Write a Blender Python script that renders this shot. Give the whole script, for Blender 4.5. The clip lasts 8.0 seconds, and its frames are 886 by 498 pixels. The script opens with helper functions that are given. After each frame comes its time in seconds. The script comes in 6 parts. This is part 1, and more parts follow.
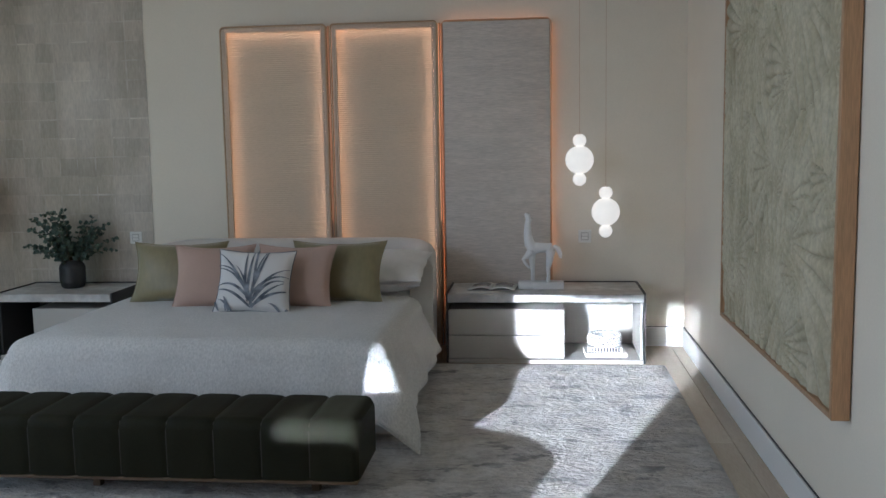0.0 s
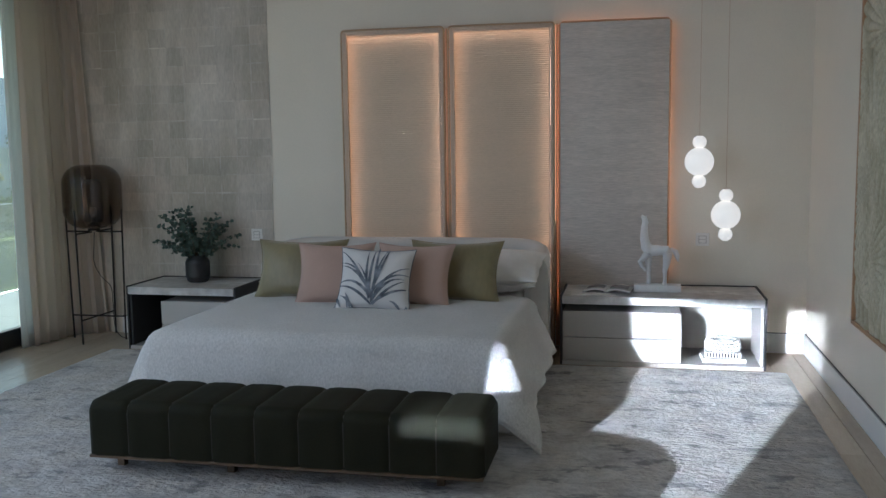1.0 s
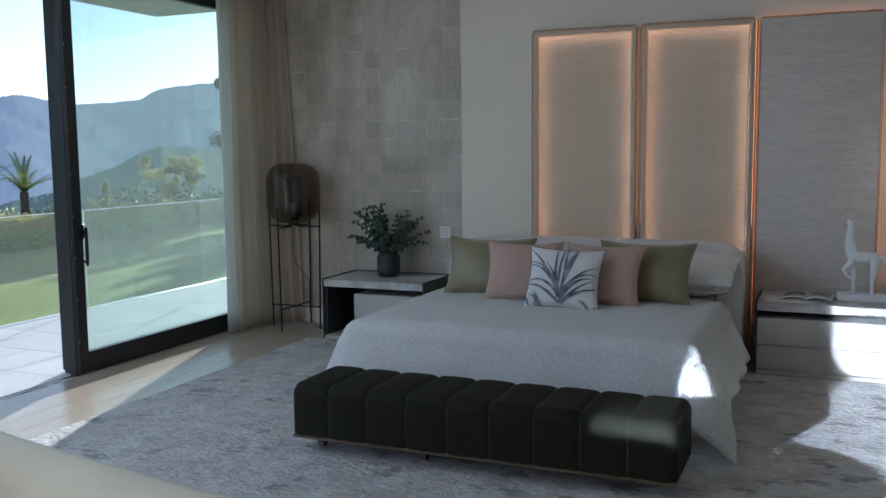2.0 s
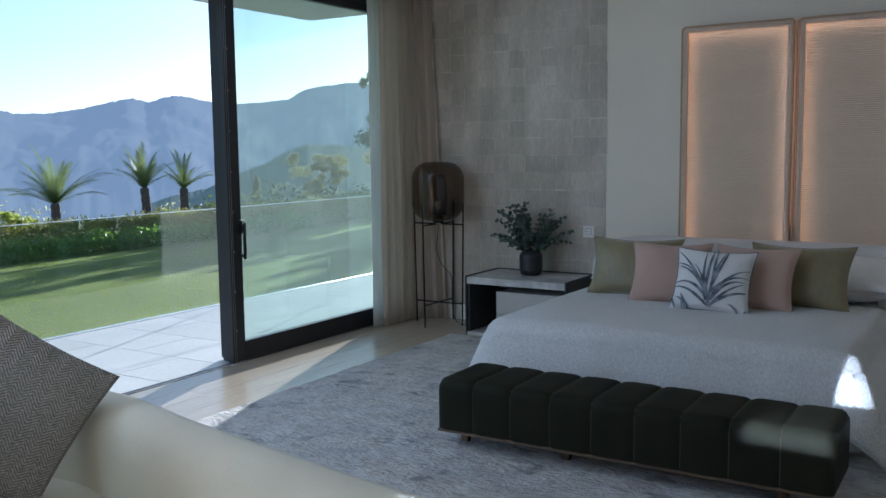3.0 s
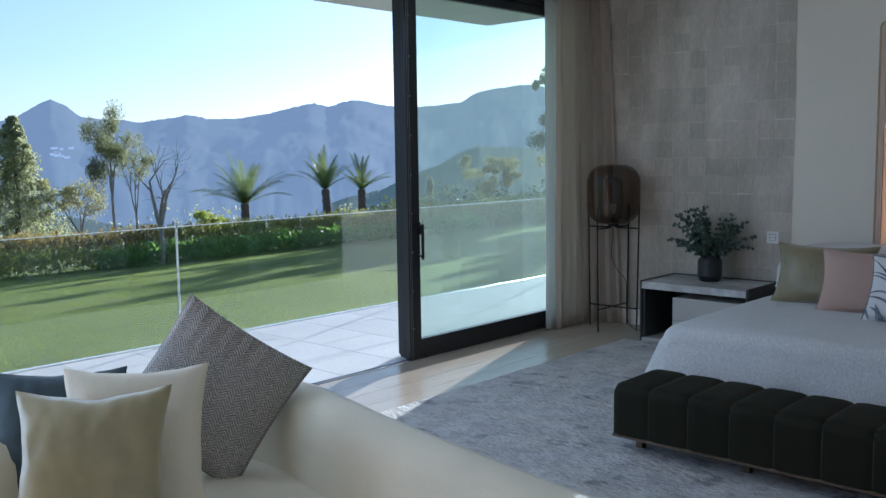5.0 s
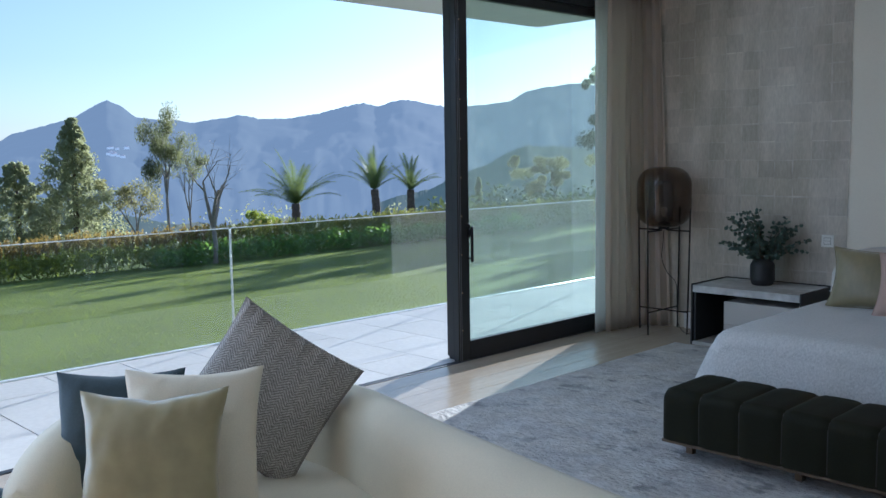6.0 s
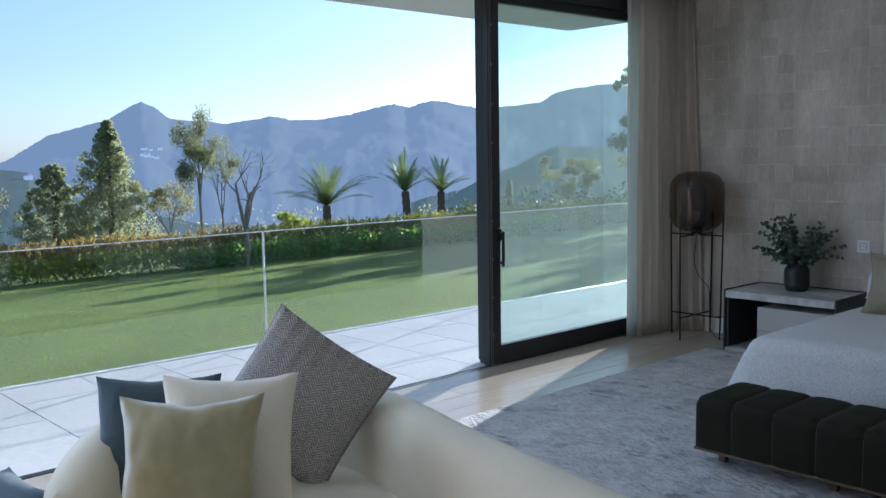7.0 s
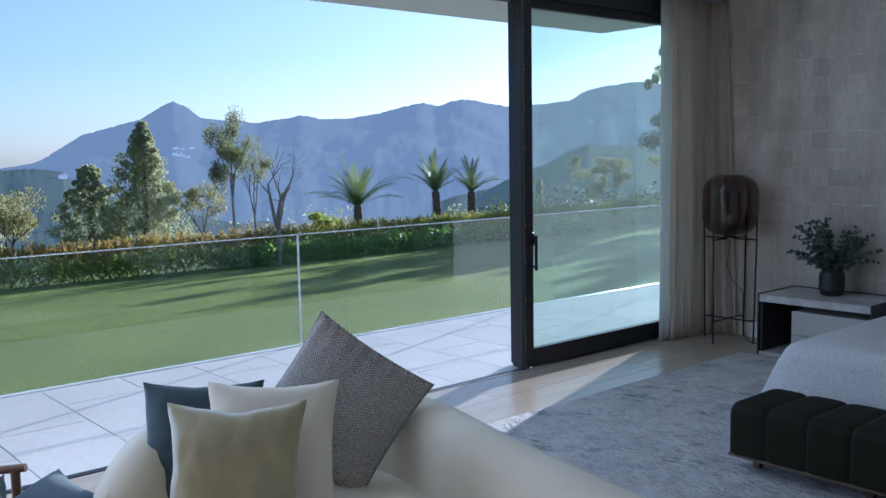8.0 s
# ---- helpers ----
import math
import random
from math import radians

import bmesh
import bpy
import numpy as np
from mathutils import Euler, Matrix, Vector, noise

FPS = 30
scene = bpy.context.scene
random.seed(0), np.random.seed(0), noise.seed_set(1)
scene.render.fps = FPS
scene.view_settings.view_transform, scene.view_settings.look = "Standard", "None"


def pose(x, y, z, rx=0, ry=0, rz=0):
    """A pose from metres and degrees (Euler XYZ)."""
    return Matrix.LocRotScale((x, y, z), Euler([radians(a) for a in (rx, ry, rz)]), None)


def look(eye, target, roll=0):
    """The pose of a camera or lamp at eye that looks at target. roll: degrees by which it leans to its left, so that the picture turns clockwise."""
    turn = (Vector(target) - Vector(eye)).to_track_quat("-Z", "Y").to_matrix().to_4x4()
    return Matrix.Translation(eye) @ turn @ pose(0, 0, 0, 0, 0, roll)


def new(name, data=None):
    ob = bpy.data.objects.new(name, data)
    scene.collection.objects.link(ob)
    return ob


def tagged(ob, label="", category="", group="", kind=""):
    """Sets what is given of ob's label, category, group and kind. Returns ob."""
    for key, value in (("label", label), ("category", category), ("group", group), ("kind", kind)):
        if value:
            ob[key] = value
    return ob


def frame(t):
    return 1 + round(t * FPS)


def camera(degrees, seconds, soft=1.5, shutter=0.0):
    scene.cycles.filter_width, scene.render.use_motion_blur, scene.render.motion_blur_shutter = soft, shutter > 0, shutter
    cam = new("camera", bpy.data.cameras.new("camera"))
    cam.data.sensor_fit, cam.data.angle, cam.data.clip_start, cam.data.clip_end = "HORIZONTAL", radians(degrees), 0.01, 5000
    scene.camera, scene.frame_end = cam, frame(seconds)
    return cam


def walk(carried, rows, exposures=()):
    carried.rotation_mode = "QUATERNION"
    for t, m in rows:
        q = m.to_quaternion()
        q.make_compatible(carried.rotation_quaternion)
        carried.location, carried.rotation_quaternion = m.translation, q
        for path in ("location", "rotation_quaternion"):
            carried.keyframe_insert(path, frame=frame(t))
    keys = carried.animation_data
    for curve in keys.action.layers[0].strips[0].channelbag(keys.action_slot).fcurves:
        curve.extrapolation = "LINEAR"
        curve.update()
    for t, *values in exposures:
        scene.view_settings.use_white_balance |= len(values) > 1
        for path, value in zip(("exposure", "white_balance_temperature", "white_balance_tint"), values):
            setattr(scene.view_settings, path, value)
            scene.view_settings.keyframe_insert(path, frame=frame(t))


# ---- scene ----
cam = camera(52.0, 8.0)
PATH = [
    (0, (-0.107, 0.014, 1.593), (-0.318, 1.99, 1.365), -1.0),
    (0.5, (-0.171, -0.018, 1.599), (-0.442, 1.95, 1.371), -0.9),
    (1, (-0.254, -0.05, 1.6), (-0.669, 1.893, 1.376), -0.8),
    (1.5, (-0.306, -0.088, 1.587), (-0.899, 1.81, 1.37), -0.7),
    (2, (-0.332, -0.117, 1.583), (-1.112, 1.712, 1.368), -0.6),
    (3.5, (-0.352, -0.196, 1.601), (-1.501, 1.427, 1.385), -0.7),
    (4, (-0.347, -0.211, 1.599), (-1.584, 1.345, 1.387), -0.7),
    (4.5, (-0.353, -0.226, 1.6), (-1.649, 1.283, 1.391), -0.8),
    (6, (-0.332, -0.273, 1.635), (-1.752, 1.119, 1.427), -0.9),
    (6.5, (-0.325, -0.283, 1.648), (-1.77, 1.084, 1.442), -1.0),
    (7, (-0.326, -0.293, 1.664), (-1.792, 1.052, 1.459), -0.9),
    (7.5, (-0.313, -0.314, 1.687), (-1.798, 1.01, 1.482), -1.0),
    (8, (-0.31, -0.351, 1.711), (-1.818, 0.946, 1.504), -1.0),
]
walk(cam, [(t, look(eye, target, roll)) for t, eye, target, roll in PATH],
     exposures=[(0.0, 1.32, 5250, 10), (2.0, 1.15, 4900, 9), (4.5, 1.1, 4700, 10), (7.6, 1.08, 4720, 12), (8.0, 0.95, 4520, 14)])

# ---------------------------------------------------------------- light
SUN_YAW, SUN_ELEV = 19.0, 12.5
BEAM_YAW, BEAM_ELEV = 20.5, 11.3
world = bpy.data.worlds.new("world")
scene.world = world
world.use_nodes = True
wn = world.node_tree.nodes
wl = world.node_tree.links
sky = wn.new("ShaderNodeTexSky")
sky.sky_type = "NISHITA"
sky.sun_disc = False
sky.sun_elevation = radians(SUN_ELEV)
sky.sun_rotation = radians(360 - SUN_YAW)
sky.air_density, sky.dust_density, sky.ozone_density = 1.0, 0.55, 2.2
wn["Background"].inputs["Strength"].default_value = 0.075
haze = wn.new("ShaderNodeHueSaturation")
haze.inputs["Saturation"].default_value = 0.62
wl.new(sky.outputs["Color"], haze.inputs["Color"])
wl.new(haze.outputs["Color"], wn["Background"].inputs["Color"])

sun_data = bpy.data.lights.new("sun", "SUN")
sun_data.energy, sun_data.angle, sun_data.color = 4.5, radians(0.6), (1.0, 0.85, 0.64)
sun = new("sun", sun_data)
se, sy = radians(SUN_ELEV), radians(SUN_YAW)
SUN_FROM = Vector((-math.sin(sy) * math.cos(se), math.cos(sy) * math.cos(se), math.sin(se)))
sun.matrix_world = look(SUN_FROM * 40, (0, 0, 0))

# added area lamp: one narrow beam for reflected low sun, no glazing is built
beam_data = bpy.data.lights.new("reflected_sun_lamp", "AREA")
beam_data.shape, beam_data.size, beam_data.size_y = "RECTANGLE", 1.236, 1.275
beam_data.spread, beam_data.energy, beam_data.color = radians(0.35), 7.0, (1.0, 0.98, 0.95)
beam = new("reflected_sun_lamp", beam_data)
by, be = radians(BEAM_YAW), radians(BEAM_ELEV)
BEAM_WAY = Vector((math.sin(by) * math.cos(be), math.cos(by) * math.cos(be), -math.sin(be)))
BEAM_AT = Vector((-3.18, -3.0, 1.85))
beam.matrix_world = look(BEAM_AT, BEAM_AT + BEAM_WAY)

# added area lamp boosts the sky light through the window wall's open rear half
win_data = bpy.data.lights.new("window_sky_fill", "AREA")
win_data.shape, win_data.size, win_data.size_y = "RECTANGLE", 4.6, 2.6
win_data.energy, win_data.color = 52.0, (0.86, 0.93, 1.0)
win = new("window_sky_fill", win_data)
win.matrix_world = look((-5.2, -2.1, 1.45), (-4.2, -2.1, 1.45))
# second added lamp for sky light, under the head of its front half
head_data = bpy.data.lights.new("window_head_fill", "AREA")
head_data.shape, head_data.size, head_data.size_y = "RECTANGLE", 5.0, 0.17
head_data.energy, head_data.color = 15.0, (0.88, 0.94, 1.0)
head = new("window_head_fill", head_data)
head.matrix_world = look((-5.18, 2.1, 2.81), (-4.18, 2.1, 2.26))


# ---------------------------------------------------------------- materials
def material(name, color, rough=0.6, metal=0.0, grain=(40.0, 0.15), patch=(3.0, 0.15), bump=0.1, stretch=(1, 1, 1),
             sheen=0.0, vary=0.0, tint=None, spec=0.5, island=0.0, bump_scale=0.01, placed=False):
    """A procedural surface: colour with coarse patches and fine grain, and relief from the grain."""
    m = bpy.data.materials.new(name)
    m.use_nodes = True
    n, l = m.node_tree.nodes, m.node_tree.links
    b = n["Principled BSDF"]
    b.inputs["Roughness"].default_value, b.inputs["Metallic"].default_value = rough, metal
    b.inputs["Specular IOR Level"].default_value = spec
    b.inputs["Sheen Weight"].default_value = sheen
    co = n.new("ShaderNodeTexCoord")
    mp = n.new("ShaderNodeMapping")
    mp.inputs["Scale"].default_value = stretch
    if placed:
        where = n.new("ShaderNodeNewGeometry")
        l.new(where.outputs["Position"], mp.inputs["Vector"])
    else:
        l.new(co.outputs["Object"], mp.inputs["Vector"])
    fine = n.new("ShaderNodeTexNoise")
    fine.inputs["Scale"].default_value, fine.inputs["Detail"].default_value = grain[0], 6
    wide = n.new("ShaderNodeTexNoise")
    wide.inputs["Scale"].default_value, wide.inputs["Detail"].default_value = patch[0], 4
    l.new(mp.outputs["Vector"], fine.inputs["Vector"])
    l.new(mp.outputs["Vector"], wide.inputs["Vector"])
    value = None

    def spread(out, amount):
        r = n.new("ShaderNodeMapRange")
        r.inputs["From Min"].default_value, r.inputs["From Max"].default_value = 0.25, 0.75
        r.inputs["To Min"].default_value, r.inputs["To Max"].default_value = 1 - amount, 1 + amount
        l.new(out, r.inputs["Value"])
        return r.outputs["Result"]

    def times(a, c):
        if a is None:
            return c
        t = n.new("ShaderNodeMath")
        t.operation = "MULTIPLY"
        l.new(a, t.inputs[0])
        l.new(c, t.inputs[1])
        return t.outputs[0]

    value = times(value, spread(fine.outputs["Fac"], grain[1]))
    value = times(value, spread(wide.outputs["Fac"], patch[1]))
    if vary:
        info = n.new("ShaderNodeObjectInfo")
        r = n.new("ShaderNodeMapRange")
        r.inputs["To Min"].default_value, r.inputs["To Max"].default_value = 1 - vary, 1 + vary
        l.new(info.outputs["Random"], r.inputs["Value"])
        value = times(value, r.outputs["Result"])
    if island:
        geo = n.new("ShaderNodeNewGeometry")
        r = n.new("ShaderNodeMapRange")
        r.inputs["To Min"].default_value, r.inputs["To Max"].default_value = 1 - island, 1 + island
        l.new(geo.outputs["Random Per Island"], r.inputs["Value"])
        value = times(value, r.outputs["Result"])
    base = n.new("ShaderNodeRGB")
    base.outputs[0].default_value = (*color, 1)
    source = base.outputs[0]
    if tint:
        mix = n.new("ShaderNodeMix")
        mix.data_type = "RGBA"
        mix.inputs[6].default_value, mix.inputs[7].default_value = (*color, 1), (*tint, 1)
        r = n.new("ShaderNodeMapRange")
        r.inputs["From Min"].default_value, r.inputs["From Max"].default_value = 0.38, 0.62
        l.new(wide.outputs["Fac"], r.inputs["Value"])
        l.new(r.outputs["Result"], mix.inputs[0])
        source = mix.outputs[2]
    scale = n.new("ShaderNodeVectorMath")
    scale.operation = "SCALE"
    l.new(source, scale.inputs[0])
    l.new(value, scale.inputs["Scale"])
    l.new(scale.outputs[0], b.inputs["Base Color"])
    if bump:
        bp = n.new("ShaderNodeBump")
        bp.inputs["Strength"].default_value, bp.inputs["Distance"].default_value = bump, bump_scale
        l.new(fine.outputs["Fac"], bp.inputs["Height"])
        l.new(bp.outputs["Normal"], b.inputs["Normal"])
    return m


def ribbed(m, axis, scale, strength, distance=0.004, mixed=0.0):
    """Adds even ribs along one axis to a material's relief."""
    n, l = m.node_tree.nodes, m.node_tree.links
    co = n.new("ShaderNodeTexCoord")
    w = n.new("ShaderNodeTexWave")
    w.wave_type, w.bands_direction = "BANDS", axis
    w.inputs["Scale"].default_value, w.inputs["Distortion"].default_value = scale, mixed
    w.inputs["Detail"].default_value = 2
    l.new(co.outputs["Object"], w.inputs["Vector"])
    bp = n.new("ShaderNodeBump")
    bp.inputs["Strength"].default_value, bp.inputs["Distance"].default_value = strength, distance
    l.new(w.outputs["Fac"], bp.inputs["Height"])
    b = n["Principled BSDF"]
    if b.inputs["Normal"].is_linked:
        l.new(b.inputs["Normal"].links[0].from_socket, bp.inputs["Normal"])
    l.new(bp.outputs["Normal"], b.inputs["Normal"])
    return m


def glow(name, color, strength):
    m = bpy.data.materials.new(name)
    m.use_nodes = True
    b = m.node_tree.nodes["Principled BSDF"]
    b.inputs["Base Color"].default_value = (*color, 1)
    b.inputs["Emission Color"].default_value = (*color, 1)
    b.inputs["Emission Strength"].default_value = strength
    return m


def clear_glass(name, color, rough=0.0, gloss=0.9, least=0.035, veil_share=0.0):
    """Sheet glass: tinted see-through with a mirror share that grows at grazing angles."""
    m = bpy.data.materials.new(name)
    m.use_nodes = True
    n, l = m.node_tree.nodes, m.node_tree.links
    n.remove(n["Principled BSDF"])
    tr = n.new("ShaderNodeBsdfTransparent")
    tr.inputs["Color"].default_value = (*color, 1)
    gl = n.new("ShaderNodeBsdfGlossy")
    gl.inputs["Roughness"].default_value = rough
    fr = n.new("ShaderNodeLayerWeight")
    fr.inputs["Blend"].default_value = 0.5
    pw = n.new("ShaderNodeMath")
    pw.operation, pw.inputs[1].default_value = "POWER", 4.0
    ma = n.new("ShaderNodeMath")
    ma.operation, ma.inputs[1].default_value, ma.inputs[2].default_value = "MULTIPLY_ADD", gloss, least
    l.new(fr.outputs["Facing"], pw.inputs[0])
    l.new(pw.outputs[0], ma.inputs[0])
    see = tr.outputs[0]
    # milky glare put into the glass as a translucent share
    if veil_share:
        tl = n.new("ShaderNodeBsdfTranslucent")
        tl.inputs["Color"].default_value = (0.80, 0.90, 0.85, 1)
        film = n.new("ShaderNodeMixShader")
        film.inputs[0].default_value = veil_share
        l.new(tr.outputs[0], film.inputs[1])
        l.new(tl.outputs[0], film.inputs[2])
        see = film.outputs[0]
    mx = n.new("ShaderNodeMixShader")
    l.new(ma.outputs[0], mx.inputs[0])
    l.new(see, mx.inputs[1])
    l.new(gl.outputs[0], mx.inputs[2])
    l.new(mx.outputs[0], n["Material Output"].inputs["Surface"])
    return m


def leafy(name, color, tint, through_color, island=0.35, rough=0.5):
    m = material(name, color, rough, grain=(3.0, 0.2), patch=(0.6, 0.2), bump=0, tint=tint, island=island)
    n, l = m.node_tree.nodes, m.node_tree.links
    b = n["Principled BSDF"]
    tl = n.new("ShaderNodeBsdfTranslucent")
    tl.inputs["Color"].default_value = (*through_color, 1)
    mx = n.new("ShaderNodeMixShader")
    mx.inputs[0].default_value = 0.48
    l.new(b.outputs[0], mx.inputs[1])
    l.new(tl.outputs[0], mx.inputs[2])
    l.new(mx.outputs[0], n["Material Output"].inputs["Surface"])
    return m


def sheer(name, color, share):
    m = material(name, color, 0.9, grain=(300, 0.05), patch=(4, 0.05), bump=0.1, stretch=(1, 1, 0.2))
    n, l = m.node_tree.nodes, m.node_tree.links
    b = n["Principled BSDF"]
    tl = n.new("ShaderNodeBsdfTranslucent")
    tl.inputs["Color"].default_value = (*color, 1)
    mx = n.new("ShaderNodeMixShader")
    mx.inputs[0].default_value = share
    l.new(b.outputs[0], mx.inputs[1])
    l.new(tl.outputs[0], mx.inputs[2])
    l.new(mx.outputs[0], n["Material Output"].inputs["Surface"])
    return m


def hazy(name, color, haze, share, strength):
    """Distant land with a bright veil of air painted in as emission."""
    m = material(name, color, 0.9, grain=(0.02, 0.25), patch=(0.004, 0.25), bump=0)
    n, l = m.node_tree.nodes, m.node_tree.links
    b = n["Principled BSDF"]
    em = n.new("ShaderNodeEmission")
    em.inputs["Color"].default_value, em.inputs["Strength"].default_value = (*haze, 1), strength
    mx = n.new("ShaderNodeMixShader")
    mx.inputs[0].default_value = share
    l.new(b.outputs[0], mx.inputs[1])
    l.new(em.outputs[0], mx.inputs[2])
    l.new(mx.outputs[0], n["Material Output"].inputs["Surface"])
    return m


M = {}
M["garden_white"] = material("garden_wall_paint", (0.86, 0.85, 0.82), 0.6, grain=(60, 0.03), patch=(1.5, 0.04), bump=0.05)
M["paint"] = material("wall_paint", (0.76, 0.695, 0.58), 0.7, grain=(120, 0.03), patch=(1.2, 0.04), bump=0.05, bump_scale=0.003)
M["white"] = material("white_paint", (0.78, 0.77, 0.74), 0.55, grain=(80, 0.02), patch=(1.5, 0.03), bump=0.02)
M["ceiling"] = material("ceiling_paint", (0.75, 0.74, 0.71), 0.8, grain=(100, 0.02), patch=(1, 0.03), bump=0.02)
M["leaf_paper"] = material("wallpaper", (0.45, 0.395, 0.315), 0.5, grain=(60, 0.13), patch=(2.6, 0.16), bump=0.3, stretch=(1.4, 1, 0.35),
                           vary=0.10, tint=(0.52, 0.465, 0.395), placed=True)
M["floor"] = material("pale_oak_floor", (0.50, 0.42, 0.32), 0.25, grain=(26, 0.12), patch=(2, 0.10), bump=0.04, stretch=(8, 0.6, 1), vary=0.07, placed=True)
M["rug"] = material("viscose_rug", (0.57, 0.525, 0.465), 0.7, grain=(34, 0.28), patch=(3.4, 0.16), bump=1.0, stretch=(0.85, 1.2, 1),
                    tint=(0.38, 0.355, 0.335), sheen=0.25, bump_scale=0.03)
M["tile"] = material("terrace_tile", (0.74, 0.72, 0.69), 0.45, grain=(25, 0.06), patch=(1.5, 0.06), bump=0.06, vary=0.05, placed=True)
M["grout"] = material("grout", (0.3, 0.29, 0.28), 0.9)
M["black"] = material("black_metal", (0.018, 0.018, 0.02), 0.4, metal=0.4, grain=(60, 0.1), bump=0.02)
M["anthracite"] = material("anthracite_frame", (0.022, 0.024, 0.028), 0.45, grain=(200, 0.1), patch=(2, 0.1), bump=0.03)
M["seal"] = material("grey_seal", (0.20, 0.205, 0.21), 0.5, grain=(90, 0.1), bump=0.02)
M["bronze"] = material("brushed_bronze", (0.50, 0.35, 0.22), 0.4, metal=0.4, grain=(90, 0.12), bump=0.03, stretch=(1, 1, 8))
M["copper"] = material("copper_edge", (0.62, 0.37, 0.22), 0.4, metal=0.4, grain=(90, 0.12), bump=0.03)
M["woven"] = ribbed(material("woven_panel", (0.60, 0.485, 0.36), 0.8, grain=(160, 0.07), patch=(4, 0.04), bump=0.15, stretch=(0.25, 1, 1.5)),
                    "Z", 20, 0.35, 0.004, 0.0)
M["grasscloth"] = material("grasscloth", (0.61, 0.545, 0.485), 0.8, grain=(60, 0.15), patch=(9, 0.06), bump=0.35, stretch=(0.3, 1, 2.4))
M["margin"] = material("panel_margin", (0.56, 0.44, 0.33), 0.55, grain=(120, 0.1), patch=(3, 0.06), bump=0.05)
M["led"] = glow("led_strip", (1.0, 0.66, 0.43), 2.2)
M["led_back"] = glow("led_behind", (1.0, 0.42, 0.18), 1.2)
M["led_gap"] = glow("led_between", (1.0, 0.45, 0.20), 0.4)
M["opal"] = glow("opal_glass", (0.68, 0.60, 0.49), 0.41)
M["bed_fabric"] = material("bed_upholstery", (0.60, 0.57, 0.53), 0.9, grain=(260, 0.12), patch=(3, 0.05), bump=0.25, sheen=0.3, bump_scale=0.003)
M["cover"] = material("boucle_bedspread", (0.60, 0.58, 0.55), 0.95, grain=(85, 0.18), patch=(3, 0.05), bump=0.9, sheen=0.3, bump_scale=0.008, stretch=(1.3, 0.8, 0.8))
M["linen"] = material("white_linen", (0.80, 0.78, 0.75), 0.85, grain=(14, 0.04), patch=(3, 0.04), bump=0.25, bump_scale=0.012)
M["olive"] = material("olive_satin", (0.215, 0.175, 0.082), 0.42, grain=(18, 0.10), patch=(4, 0.10), bump=0.12, sheen=0.5, stretch=(2, 1, 1))
M["blush"] = material("blush_cotton", (0.45, 0.31, 0.245), 0.85, grain=(220, 0.08), patch=(4, 0.06), bump=0.15, sheen=0.2)
M["leaf_print"] = material("leaf_print_ground", (0.68, 0.65, 0.62), 0.85, grain=(220, 0.06), patch=(4, 0.04), bump=0.15)
M["print"] = material("grey_leaf_print", (0.10, 0.11, 0.13), 0.85, grain=(40, 0.35), patch=(14, 0.3), bump=0.0, tint=(0.22, 0.23, 0.25))
M["bench"] = material("dark_green_leather", (0.0205, 0.0200, 0.0120), 0.6, grain=(160, 0.12), patch=(5, 0.10), bump=0.10, bump_scale=0.003, spec=0.06)
M["piping"] = material("brown_piping", (0.034, 0.027, 0.017), 0.6, grain=(160, 0.1), bump=0.05)
M["bronze_dark"] = material("dark_bronze", (0.16, 0.11, 0.07), 0.45, metal=0.6, grain=(90, 0.12), bump=0.03)
M["marble"] = material("grey_marble", (0.48, 0.45, 0.42), 0.3, grain=(14, 0.22), patch=(5, 0.22), bump=0.02, tint=(0.56, 0.55, 0.53))
M["lacquer"] = material("taupe_lacquer", (0.50, 0.47, 0.43), 0.45, grain=(90, 0.02), patch=(2, 0.03), bump=0.01)
M["dark"] = material("dark_metal_case", (0.035, 0.033, 0.032), 0.5, grain=(90, 0.12), patch=(3, 0.1), bump=0.02)
M["plaster"] = material("white_plaster", (0.82, 0.81, 0.80), 0.5, grain=(60, 0.03), patch=(6, 0.03), bump=0.06)
M["paper"] = material("paper", (0.72, 0.70, 0.66), 0.8, grain=(60, 0.04), bump=0.0)
M["print_grey"] = material("printed_grey", (0.30, 0.28, 0.28), 0.7, grain=(30, 0.3), patch=(12, 0.4), bump=0)
M["rope"] = material("white_rope", (0.72, 0.70, 0.66), 0.85, grain=(90, 0.2), patch=(20, 0.15), bump=0.4)
M["vase"] = material("black_ceramic", (0.02, 0.02, 0.021), 0.4, grain=(60, 0.15), patch=(6, 0.2), bump=0.1)
M["euca"] = material("eucalyptus_leaf", (0.07, 0.105, 0.075), 0.6, grain=(20, 0.15), patch=(8, 0.2), bump=0, island=0.4, tint=(0.07, 0.105, 0.085))
M["stem"] = material("stem", (0.10, 0.075, 0.04), 0.7)
M["smoke"] = clear_glass("smoked_glass", (0.56, 0.50, 0.45), 0.02, 0.9, 0.05)
M["pane"] = clear_glass("window_glass", (0.86, 0.94, 0.90), 0.0, 0.8, 0.08, 0.075)
M["rail_glass"] = clear_glass("railing_glass", (0.945, 0.97, 0.96), 0.0, 0.6, 0.052, 0.002)
M["glass_edge"] = material("glass_edge", (0.86, 0.90, 0.90), 0.2, grain=(30, 0.05), bump=0)
M["curtain"] = sheer("beige_curtain", (0.82, 0.74, 0.645), 0.5)
M["voile"] = sheer("white_voile", (0.93, 0.93, 0.91), 0.65)
M["sofa"] = material("cream_velvet", (0.68, 0.605, 0.43), 0.85, grain=(220, 0.06), patch=(2.5, 0.08), bump=0.12, sheen=0.3)
M["tweed_dark"] = material("tweed_taupe", (0.29, 0.265, 0.24), 0.95, grain=(120, 0.4), patch=(6, 0.08), bump=0.5)
